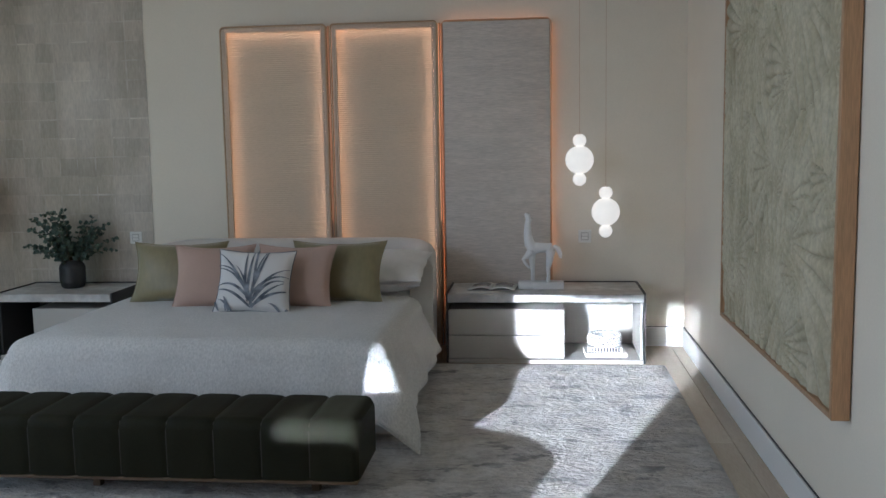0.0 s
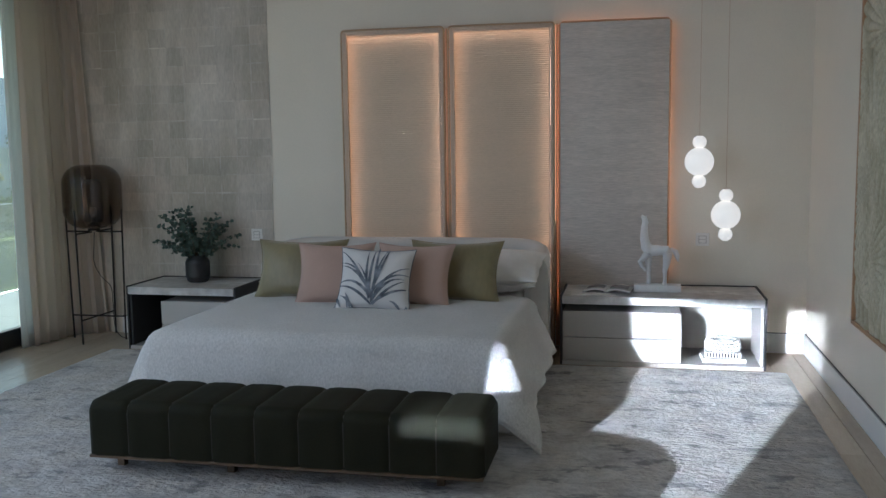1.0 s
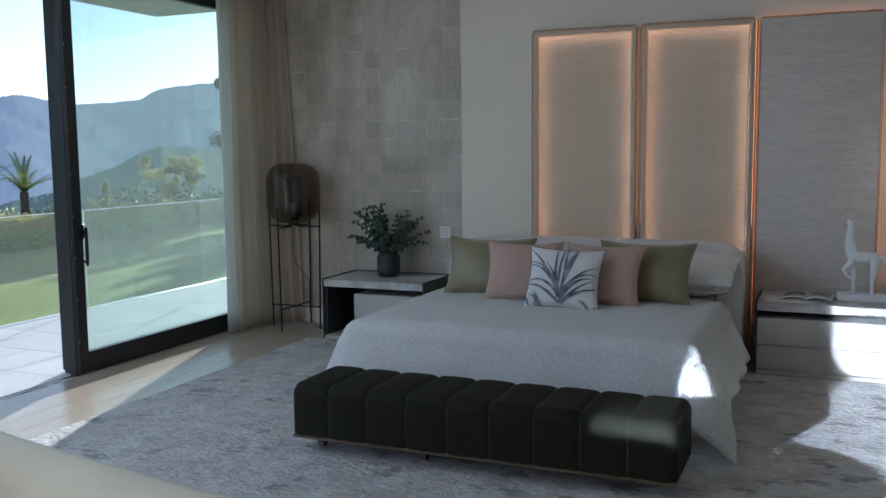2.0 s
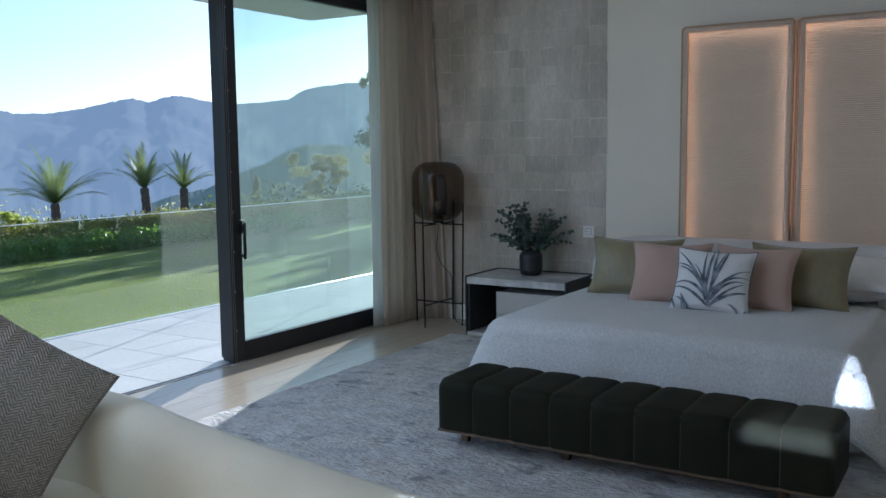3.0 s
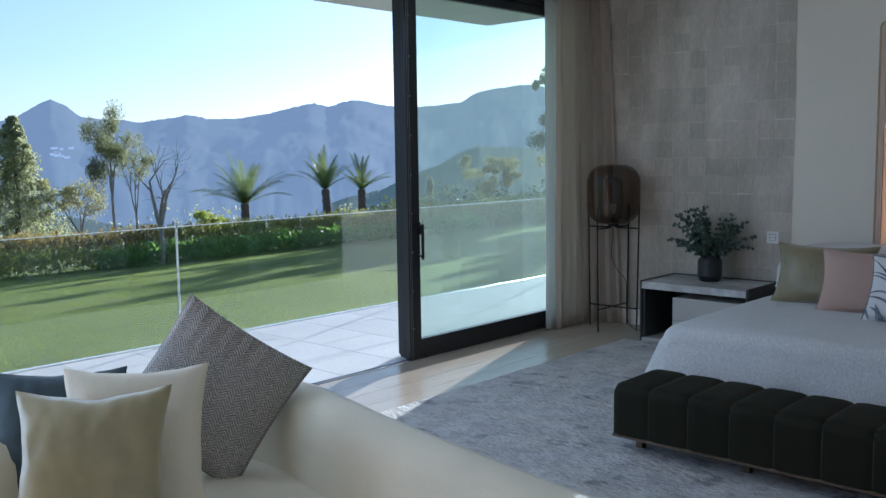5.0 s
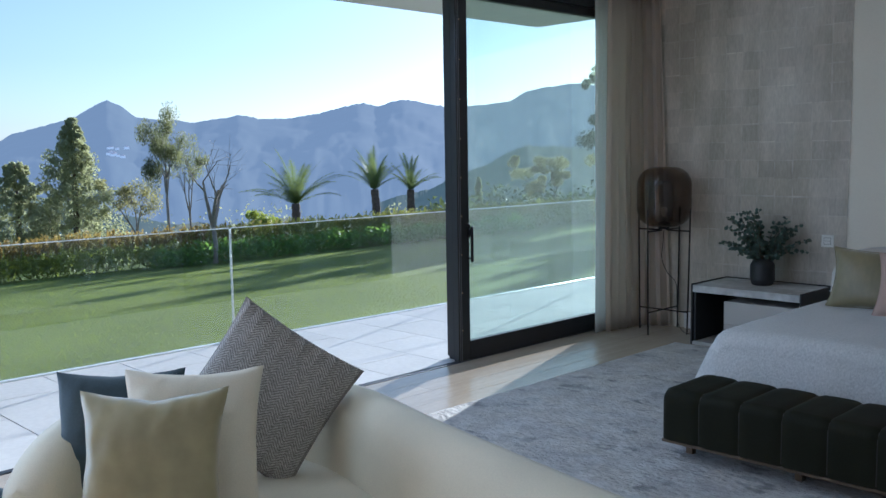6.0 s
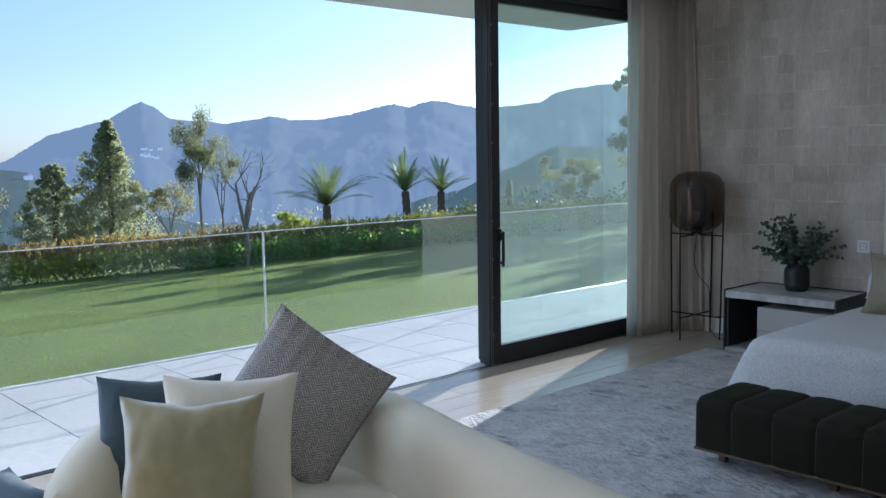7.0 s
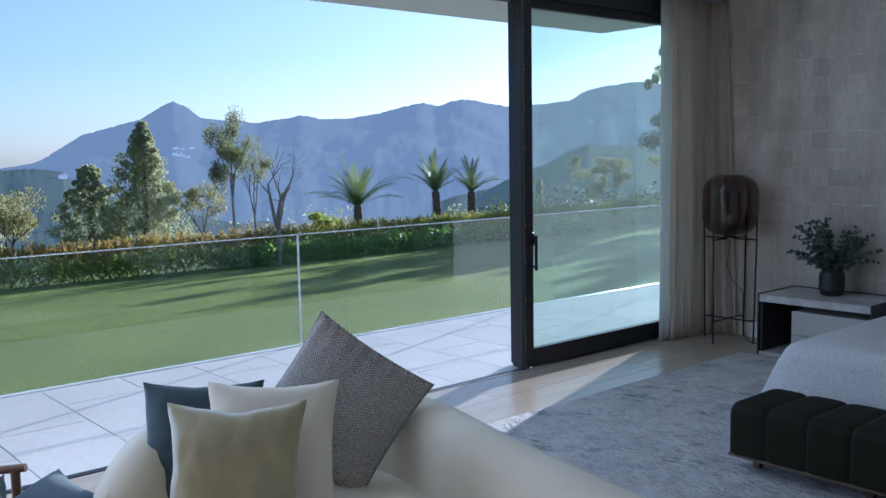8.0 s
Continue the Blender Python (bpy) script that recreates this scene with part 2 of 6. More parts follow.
M["tweed_light"] = material("tweed_cream", (0.51, 0.47, 0.42), 0.95, grain=(120, 0.4), patch=(6, 0.06), bump=0.4)
M["gold"] = material("champagne_satin", (0.37, 0.32, 0.165), 0.30, grain=(14, 0.12), patch=(4, 0.10), bump=0.2, sheen=0.5)
M["cream"] = material("cream_cotton", (0.76, 0.69, 0.54), 0.85, grain=(200, 0.05), patch=(4, 0.05), bump=0.1)
M["petrol"] = material("petrol_velvet", (0.035, 0.058, 0.068), 0.7, grain=(120, 0.12), patch=(5, 0.2), bump=0.1, sheen=0.15)
M["walnut"] = material("walnut", (0.20, 0.10, 0.05), 0.4, grain=(30, 0.25), patch=(4, 0.2), bump=0.05, stretch=(1, 1, 0.15))
M["oak"] = material("oak_frame", (0.42, 0.25, 0.13), 0.5, grain=(40, 0.2), patch=(5, 0.12), bump=0.06, stretch=(6, 6, 0.4))
M["straw"] = material("sand_relief", (0.50, 0.45, 0.31), 0.8, grain=(40, 0.18), patch=(5, 0.18), bump=0.3, tint=(0.50, 0.46, 0.34), bump_scale=0.004)
M["plastic"] = material("white_plastic", (0.80, 0.78, 0.73), 0.35, grain=(60, 0.02), bump=0)
M["lawn"] = material("lawn", (0.15, 0.197, 0.027), 0.8, grain=(30, 0.30), patch=(0.5, 0.3), bump=0.5, tint=(0.17, 0.21, 0.04), bump_scale=0.05)
M["wild"] = material("far_ground", (0.07, 0.09, 0.05), 0.9, grain=(0.6, 0.4), patch=(0.05, 0.3), bump=0)
M["hedge"] = leafy("hedge_leaf", (0.10, 0.15, 0.035), (0.15, 0.18, 0.045), (0.50, 0.57, 0.09))
M["hedge_tip"] = leafy("hedge_tip_leaf", (0.23, 0.155, 0.05), (0.20, 0.19, 0.05), (0.46, 0.34, 0.09), island=0.2)
M["hedge_new"] = leafy("hedge_new_leaf", (0.20, 0.20, 0.05), (0.17, 0.20, 0.05), (0.50, 0.50, 0.10), island=0.2)
M["shrub"] = leafy("shrub_leaf", (0.07, 0.15, 0.035), (0.10, 0.19, 0.04), (0.38, 0.62, 0.09))
M["tree_leaf"] = leafy("tree_leaf", (0.19, 0.22, 0.125), (0.24, 0.25, 0.135), (0.56, 0.58, 0.30))
# darker leaf: shade at the garden's far side put into the colour
M["shaded_leaf"] = leafy("shaded_leaf", (0.055, 0.085, 0.045), (0.08, 0.105, 0.05), (0.16, 0.20, 0.075))
M["gum_leaf"] = leafy("gum_leaf", (0.10, 0.12, 0.07), (0.13, 0.14, 0.075), (0.32, 0.34, 0.15))
M["gold_leaf"] = leafy("golden_leaf", (0.17, 0.17, 0.08), (0.21, 0.19, 0.08), (0.44, 0.42, 0.17))
M["palm_leaf"] = leafy("palm_leaf", (0.085, 0.13, 0.05), (0.12, 0.16, 0.06), (0.24, 0.30, 0.10), rough=0.26)
M["grass"] = leafy("grass_blade", (0.075, 0.12, 0.028), (0.09, 0.13, 0.03), (0.44, 0.51, 0.062), island=0.08, rough=0.6)
M["bark"] = material("bark", (0.13, 0.10, 0.08), 0.9, grain=(14, 0.3), patch=(3, 0.2), bump=0.8, bump_scale=0.03)
M["pale_bark"] = material("pale_bark", (0.30, 0.26, 0.22), 0.8, grain=(14, 0.25), patch=(2, 0.25), bump=0.4, bump_scale=0.02)


# ---------------------------------------------------------------- mesh tools
def box(bm, x0, x1, y0, y1, z0, z1, bevel=0.0, seg=2):
    geo = bmesh.ops.create_cube(bm, size=1.0)
    vs = geo["verts"]
    for v in vs:
        v.co = Vector(((x0 + x1) / 2 + v.co.x * (x1 - x0), (y0 + y1) / 2 + v.co.y * (y1 - y0), (z0 + z1) / 2 + v.co.z * (z1 - z0)))
    if bevel:
        es = {e for v in vs for e in v.link_edges}
        bmesh.ops.bevel(bm, geom=list(es), offset=bevel, segments=seg, profile=0.5, affect="EDGES")
    return vs


def tube(bm, points, radii, n=8, cap=True):
    """A round bar along points; radii one number or one for each point."""
    pts = [Vector(p) for p in points]
    if not hasattr(radii, "__len__"):
        radii = [radii] * len(pts)
    rings, side = [], None
    for i, p in enumerate(pts):
        way = (pts[min(i + 1, len(pts) - 1)] - pts[max(i - 1, 0)]).normalized()
        if side is None:
            side = way.orthogonal().normalized()
        side = (side - way * side.dot(way)).normalized()
        up = way.cross(side)
        rings.append([bm.verts.new(p + (side * math.cos(a) + up * math.sin(a)) * radii[i]) for a in [2 * math.pi * k / n for k in range(n)]])
    for a, b in zip(rings, rings[1:]):
        for k in range(n):
            bm.faces.new((a[k], a[(k + 1) % n], b[(k + 1) % n], b[k]))
    if cap:
        bm.faces.new(rings[0][::-1])
        bm.faces.new(rings[-1])


def lathe(bm, profile, n=32, centre=(0, 0)):
    rings = []
    for r, z in profile:
        if r < 1e-5:
            rings.append([bm.verts.new((centre[0], centre[1], z))])
        else:
            rings.append([bm.verts.new((centre[0] + r * math.cos(2 * math.pi * k / n), centre[1] + r * math.sin(2 * math.pi * k / n), z)) for k in range(n)])
    for a, b in zip(rings, rings[1:]):
        for k in range(n):
            q = [a[k % len(a)], a[(k + 1) % len(a)], b[(k + 1) % len(b)], b[k % len(b)]]
            q = list(dict.fromkeys(q))
            if len(q) > 2:
                bm.faces.new(q)


def sheet(bm, fn, nu, nv):
    """A grid of fn(u, v) for u and v from 0 to 1."""
    g = [[bm.verts.new(fn(i / nu, j / nv)) for j in range(nv + 1)] for i in range(nu + 1)]
    for i in range(nu):
        for j in range(nv):
            bm.faces.new((g[i][j], g[i + 1][j], g[i + 1][j + 1], g[i][j + 1]))
    return g


def mesh_of(name, bm, mat, smooth=True, keep=False):
    bmesh.ops.recalc_face_normals(bm, faces=bm.faces) if not keep else None
    me = bpy.data.meshes.new(name)
    bm.to_mesh(me)
    bm.free()
    if mat is not None:
        me.materials.append(mat)
    if smooth:
        me.shade_smooth()
        me.set_sharp_from_angle(angle=radians(40))
    return me


def part(name, bm, mat, parent=None, label="", smooth=True):
    ob = new(name, mesh_of(name, bm, mat, smooth))
    if parent is not None:
        ob.parent = parent
    if label:
        tagged(ob, label)
    return ob


def empty(name, at=(0, 0, 0), **tags):
    ob = new(name)
    ob.empty_display_size = 0.1
    ob.location = at
    return tagged(ob, **tags)


def boxed(name, dims, mat, parent=None, bevel=0.003, label=""):
    bm = bmesh.new()
    box(bm, *dims, bevel=bevel, seg=1)
    return part(name, bm, mat, parent, label)


# ---------------------------------------------------------------- the room
WALL_Y, WALL_X, WIN_X, TOP = 7.13, 1.01, -5.25, 3.06
BACK_Y, GLASS_Y0 = -4.6, 4.61


def room():
    s = dict(kind="structure")
    fl = boxed("floor", (WIN_X, WALL_X + 0.2, BACK_Y, WALL_Y + 0.2, -0.2, -0.012), M["grout"], bevel=0)
    tagged(fl, "pale oak plank floor with narrow joints", "floor", **s)
    wn_ = boxed("wall_north", (WIN_X - 0.1, WALL_X + 0.25, WALL_Y, WALL_Y + 0.25, 0, TOP + 0.3), M["paint"], bevel=0)
    tagged(wn_, "warm cream painted wall behind the bed", "wall", **s)
    we = boxed("wall_east", (WALL_X, WALL_X + 0.25, BACK_Y, WALL_Y - 0.002, 0, TOP + 0.3), M["paint"], bevel=0)
    tagged(we, "plain pale painted side wall", "wall", **s)
    # unseen rear wall, its dark colour chosen to cut bounce light on the bench
    ws = boxed("wall_south", (WIN_X - 0.1, WALL_X + 0.25, BACK_Y - 0.25, BACK_Y - 0.002, 0, TOP + 0.3), M["walnut"], bevel=0)
    tagged(ws, "unseen rear wall of the room, coloured dark against bounce light", "wall", **s)
    ce = boxed("ceiling", (WIN_X - 0.1, WALL_X - 0.002, BACK_Y, WALL_Y - 0.002, TOP, TOP + 0.28), M["ceiling"], bevel=0)
    tagged(ce, "flat white plaster ceiling", "ceiling", **s)
    for name, d in (("baseboard_north", (-4.7, WALL_X - 0.014, WALL_Y - 0.014, WALL_Y - 0.001, 0, 0.15)),
                    ("baseboard_east", (WALL_X - 0.014, WALL_X - 0.001, BACK_Y, WALL_Y - 0.015, 0, 0.15))):
        tagged(boxed(name, d, M["white"], bevel=0.002), "flush white baseboard with a shadow gap", "baseboard", **s)
    # dark strips put in for the shade of a groove above the baseboards
    for name, d in (("trim_north", (-4.7, WALL_X - 0.012, WALL_Y - 0.006, WALL_Y - 0.001, 0.1505, 0.157)),
                    ("trim_east", (WALL_X - 0.006, WALL_X - 0.001, BACK_Y, WALL_Y - 0.007, 0.1505, 0.157))):
        tagged(boxed(name, d, M["dark"], bevel=0), "dark strip for the groove's shade above the baseboard", "trim", **s)
    return fl, wn_


floor_ob, north_ob = room()


def sliding_door():
    """The window wall: a dark sliding door pushed together, wide open towards the room's rear."""
    d = empty("window_1", (WIN_X, GLASS_Y0, 0), label="dark anthracite sliding glass door pushed half open to the terrace", category="sliding door", kind="structure")
    def p(name, dims, mat, label="", bevel=0.004, parent=d):
        x0, x1, y0, y1, z0, z1 = dims
        return boxed(name, (x0 - WIN_X, x1 - WIN_X, y0 - GLASS_Y0, y1 - GLASS_Y0, z0, z1), mat, parent, bevel, label)
    a = M["anthracite"]
    p("head_frame", (WIN_X - 0.28, WIN_X + 0.03, BACK_Y, WALL_Y, 2.90, TOP - 0.002), a)
    p("track", (WIN_X - 0.06, WIN_X - 0.004, BACK_Y, WALL_Y, -0.03, 0.004), a, "slim dark floor track")
    # the leaf that shows, and the ones stacked behind it
    for k, (xo, y0, zt) in enumerate(((0.0, 4.715, 2.895), (-0.09, 4.75, 2.895), (-0.18, 4.82, 2.895))):
        x0, x1 = WIN_X - 0.065 + xo, WIN_X - 0.005 + xo
        leaf = p("leaf_stile", (x0, x1, y0, y0 + (0.13 if k == 0 else 0.11), 0.006, zt), a)
        if k == 0:
            stile = leaf
            for ys in (y0 + 0.012, y0 + 0.030):
                p("seal_strip", (x1 + 0.0005, x1 + 0.003, ys, ys + 0.004, 0.01, zt - 0.002), M["seal"], "thin grey seal along the stile", 0, leaf)
            p("leaf_bottom_rail", (x0, x1, y0 + 0.132, WALL_Y, 0.006, 0.155), a)
            p("leaf_top_rail", (x0, x1, y0 + 0.132, WALL_Y, 2.825, zt), a)
            pane = p("pane", (WIN_X - 0.04, WIN_X - 0.032, y0 + 0.132, WALL_Y - 0.05, 0.157, 2.823), M["pane"], "green-tinted window glass", 0)
            pane.visible_shadow = False
        else:
            p("leaf_bottom_rail", (x0, x1, y0 + 0.112, WALL_Y, 0.006, 0.10), a)
    for k in range(9):
        z = 0.25 + 0.3 * k
        bm = bmesh.new()
        tube(bm, [(-0.01 + 0.0, 0.012, z), (-0.004, 0.012, z)], 0.006, 8)
        o = part("screw", bm, M["bronze"], stile)
        o.location = (0.002, 0.135, 0)
    h = p("handle", (WIN_X + 0.03, WIN_X + 0.05, 4.815, 4.84, 0.79, 1.07), M["black"], "slim black pull handle", 0.006)
    p("handle_plate", (WIN_X - 0.004, WIN_X + 0.008, 4.80, 4.845, 0.98, 1.09), M["black"], parent=h)
    p("handle_mount", (WIN_X + 0.006, WIN_X + 0.034, 4.82, 4.836, 1.0, 1.05), M["black"], parent=h)
    p("handle_mount", (WIN_X + 0.0, WIN_X + 0.034, 4.82, 4.836, 0.81, 0.83), M["black"], parent=h)


sliding_door()


def canopy():
    ob = boxed("canopy", (-6.85, WIN_X - 0.12, -8.0, 7.62, 3.0, 3.35), M["ceiling"], bevel=0.004)
    tagged(ob, "white rendered roof overhang above the terrace", "roof overhang", kind="structure")
    # unseen dark sheet added so the pale wall end leaves no railing reflection
    ob = boxed("wall_outside", (-5.40, -5.353, 7.0, 7.6, -0.03, TOP - 0.065), M["anthracite"], bevel=0)
    tagged(ob, "dark sheet added to keep the house wall's end from reflecting", "cladding", kind="structure")
    ob = boxed("garden_wall", (-5.36, WIN_X - 0.12, 7.72, 13.0, -0.05, 1.5), M["garden_white"], bevel=0.004)
    tagged(ob, "low white rendered garden wall in line with the house", "wall", kind="structure")


canopy()


def art():
    y0, y1, z0, z1 = 3.35, 5.36, 0.575, 2.72
    a = empty("wall_art", (0.95, (y0 + y1) / 2, z0), label="large sand-coloured relief panel in an oak frame", category="artwork")
    cy = (y0 + y1) / 2
    hy, hz = (y1 - y0) / 2, z1 - z0
    for name, d in (("frame_side", (-0.012, 0.055, -hy - 0.015, -hy + 0.012, 0, hz)), ("frame_side", (-0.012, 0.055, hy - 0.012, hy + 0.015, 0, hz)),
                    ("frame_rail", (-0.012, 0.055, -hy + 0.0125, hy - 0.0125, 0, 0.025)), ("frame_rail", (-0.012, 0.055, -hy + 0.0125, hy - 0.0125, hz - 0.025, hz))):
        boxed(name, d, M["oak"], a, 0.003)
    rng = random.Random(5)
    fans = [(rng.uniform(-hy, hy), rng.uniform(0.0, hz), rng.uniform(0, 6.28), rng.uniform(0.5, 1.1), rng.randrange(26, 52)) for _ in range(44)]

    def relief(u, v):
        y, z = -hy + 0.014 + u * (2 * hy - 0.028), 0.027 + v * (hz - 0.054)
        best, h = 9, 0.0
        for fy, fz, fa, fr, fn in fans:
            dy, dz = y - fy, z - fz
            r = math.hypot(dy, dz)
            ang = (math.atan2(dz, dy) - fa + math.pi) % (2 * math.pi) - math.pi
            if r < fr and abs(ang) < 1.25 and r / fr + abs(ang) * 0.3 < best:
                best = r / fr + abs(ang) * 0.3
                h = 0.024 * abs(math.sin(ang * fn * 0.5 + 0.8 * noise.noise((r * 6, ang * 3, fn)))) ** 0.6 * min(1, r * 5) * (1 - r / fr) ** 0.4 + 0.022 * (1 - r / fr)
        h += 0.004 * noise.noise((y * 9, z * 9, 0.3)) + 0.003 * noise.noise((y * 30, z * 30, 2.3))
        return (0.020 - min(h, 0.031), y, z)
    bm = bmesh.new()
    sheet(bm, relief, 300, 320)
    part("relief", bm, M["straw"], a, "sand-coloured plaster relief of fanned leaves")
    boxed("backing", (0.03, 0.05, -hy + 0.013, hy - 0.013, 0.026, hz - 0.026), M["oak"], a, 0)


art()


def rug():
    x0, x1, y0, y1 = -4.41, 0.78, 1.2, 6.47
    def fn(u, v):
        x, y = x0 + u * (x1 - x0), y0 + v * (y1 - y0)
        e = min(x - x0, x1 - x, y - y0, y1 - y)
        z = 0.014 * min(1, e / 0.012) + 0.0018 * noise.noise((x * 5, y * 5, 0)) * min(1, e / 0.05)
        wob = 0.006 * noise.noise((x * 2.3, y * 2.3, 4))
        return (x + wob, y + wob, max(0.001, z))
    bm = bmesh.new()
    sheet(bm, fn, 160, 160)
    ob = part("rug", bm, M["rug"])
    tagged(ob, "large mottled grey viscose rug with a worn pattern", "rug")


rug()


def mottle(m, color, scale, low, high, share, stretch):
    """Lays scattered dark worn patches of their own shape over a material's colour."""
    n, l = m.node_tree.nodes, m.node_tree.links
    b = n["Principled BSDF"]
    src = b.inputs["Base Color"].links[0].from_socket
    co = n.new("ShaderNodeTexCoord")
    mp = n.new("ShaderNodeMapping")
    mp.inputs["Scale"].default_value, mp.inputs["Location"].default_value = stretch, (3.1, 1.7, 0)
    nz = n.new("ShaderNodeTexNoise")
    nz.inputs["Scale"].default_value, nz.inputs["Detail"].default_value, nz.inputs["Roughness"].default_value = scale, 8, 0.66
    r = n.new("ShaderNodeMapRange")
    r.inputs["From Min"].default_value, r.inputs["From Max"].default_value, r.inputs["To Max"].default_value = low, high, share
    mx = n.new("ShaderNodeMix")
    mx.data_type = "RGBA"
    mx.inputs[7].default_value = (*color, 1)
    l.new(co.outputs["Object"], mp.inputs["Vector"])
    l.new(mp.outputs["Vector"], nz.inputs["Vector"])
    l.new(nz.outputs["Fac"], r.inputs["Value"])
    l.new(r.outputs["Result"], mx.inputs[0])
    l.new(src, mx.inputs[6])
    l.new(mx.outputs[2], b.inputs["Base Color"])


mottle(M["rug"], (0.09, 0.083, 0.085), 3.6, 0.575, 0.605, 0.75, (0.8, 1.5, 1))
mottle(M["rug"], (0.16, 0.145, 0.13), 9.0, 0.57, 0.62, 0.5, (0.7, 1.7, 1))
mottle(M["rug"], (0.74, 0.72, 0.69), 5.0, 0.45, 0.62, 0.5, (1.2, 1.0, 1))


def furrow_shade(m, color):
    """Paints shade into the relief's furrows: darker colour the deeper they lie."""
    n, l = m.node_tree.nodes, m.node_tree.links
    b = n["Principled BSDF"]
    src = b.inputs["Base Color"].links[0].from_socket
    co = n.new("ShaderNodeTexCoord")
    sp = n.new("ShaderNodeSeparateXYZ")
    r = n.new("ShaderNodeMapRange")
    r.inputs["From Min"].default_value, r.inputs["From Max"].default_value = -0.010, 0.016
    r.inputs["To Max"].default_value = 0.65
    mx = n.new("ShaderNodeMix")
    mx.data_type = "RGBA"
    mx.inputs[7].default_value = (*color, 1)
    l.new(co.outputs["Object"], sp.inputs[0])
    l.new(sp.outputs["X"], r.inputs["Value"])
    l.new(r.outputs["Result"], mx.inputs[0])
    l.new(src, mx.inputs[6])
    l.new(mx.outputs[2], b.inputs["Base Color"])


def lapped(m, side, color):
    """The squares lap over one another: a broken pale line along each edge."""
    n, l = m.node_tree.nodes, m.node_tree.links
    b = n["Principled BSDF"]
    src = b.inputs["Base Color"].links[0].from_socket
    co, sp = n.new("ShaderNodeTexCoord"), n.new("ShaderNodeSeparateXYZ")
    l.new(co.outputs["Object"], sp.inputs[0])
    ends = []
    for axis in ("X", "Z"):
        ab = n.new("ShaderNodeMath")
        ab.operation = "ABSOLUTE"
        l.new(sp.outputs[axis], ab.inputs[0])
        ends.append(ab.outputs[0])
    far = n.new("ShaderNodeMath")
    far.operation = "MAXIMUM"
    l.new(ends[0], far.inputs[0])
    l.new(ends[1], far.inputs[1])
    r = n.new("ShaderNodeMapRange")
    r.inputs["From Min"].default_value, r.inputs["From Max"].default_value = side / 2 - 0.007, side / 2
    l.new(far.outputs[0], r.inputs["Value"])
    geo, nz = n.new("ShaderNodeNewGeometry"), n.new("ShaderNodeTexNoise")
    nz.inputs["Scale"].default_value, nz.inputs["Detail"].default_value = 7.0, 4
    l.new(geo.outputs["Position"], nz.inputs["Vector"])
    q = n.new("ShaderNodeMapRange")
    q.inputs["From Min"].default_value, q.inputs["From Max"].default_value, q.inputs["To Max"].default_value = 0.44, 0.64, 0.55
    l.new(nz.outputs["Fac"], q.inputs["Value"])
    t = n.new("ShaderNodeMath")
    t.operation = "MULTIPLY"
    l.new(r.outputs["Result"], t.inputs[0])
    l.new(q.outputs["Result"], t.inputs[1])
    mx = n.new("ShaderNodeMix")
    mx.data_type = "RGBA"
    mx.inputs[7].default_value = (*color, 1)
    l.new(t.outputs[0], mx.inputs[0])
    l.new(src, mx.inputs[6])
    l.new(mx.outputs[2], b.inputs["Base Color"])


lapped(M["leaf_paper"], 0.1535, (0.62, 0.58, 0.52))
furrow_shade(M["straw"], (0.20, 0.16, 0.095))


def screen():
    """Unseen low panel added behind the camera to keep the beam off the sofa's back."""
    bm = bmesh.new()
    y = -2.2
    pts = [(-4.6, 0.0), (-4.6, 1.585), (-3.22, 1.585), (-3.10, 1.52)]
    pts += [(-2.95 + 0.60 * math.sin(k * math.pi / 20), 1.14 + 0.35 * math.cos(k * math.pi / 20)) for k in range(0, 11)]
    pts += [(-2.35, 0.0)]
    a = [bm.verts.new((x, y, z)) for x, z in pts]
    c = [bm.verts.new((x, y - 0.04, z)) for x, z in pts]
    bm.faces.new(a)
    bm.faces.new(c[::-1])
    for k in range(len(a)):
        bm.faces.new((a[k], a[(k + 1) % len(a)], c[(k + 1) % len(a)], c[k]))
    tagged(part("room_screen", bm, M["oak"], smooth=False), "unseen panel that blocks the beam, one rounded upper corner", "screen")


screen()


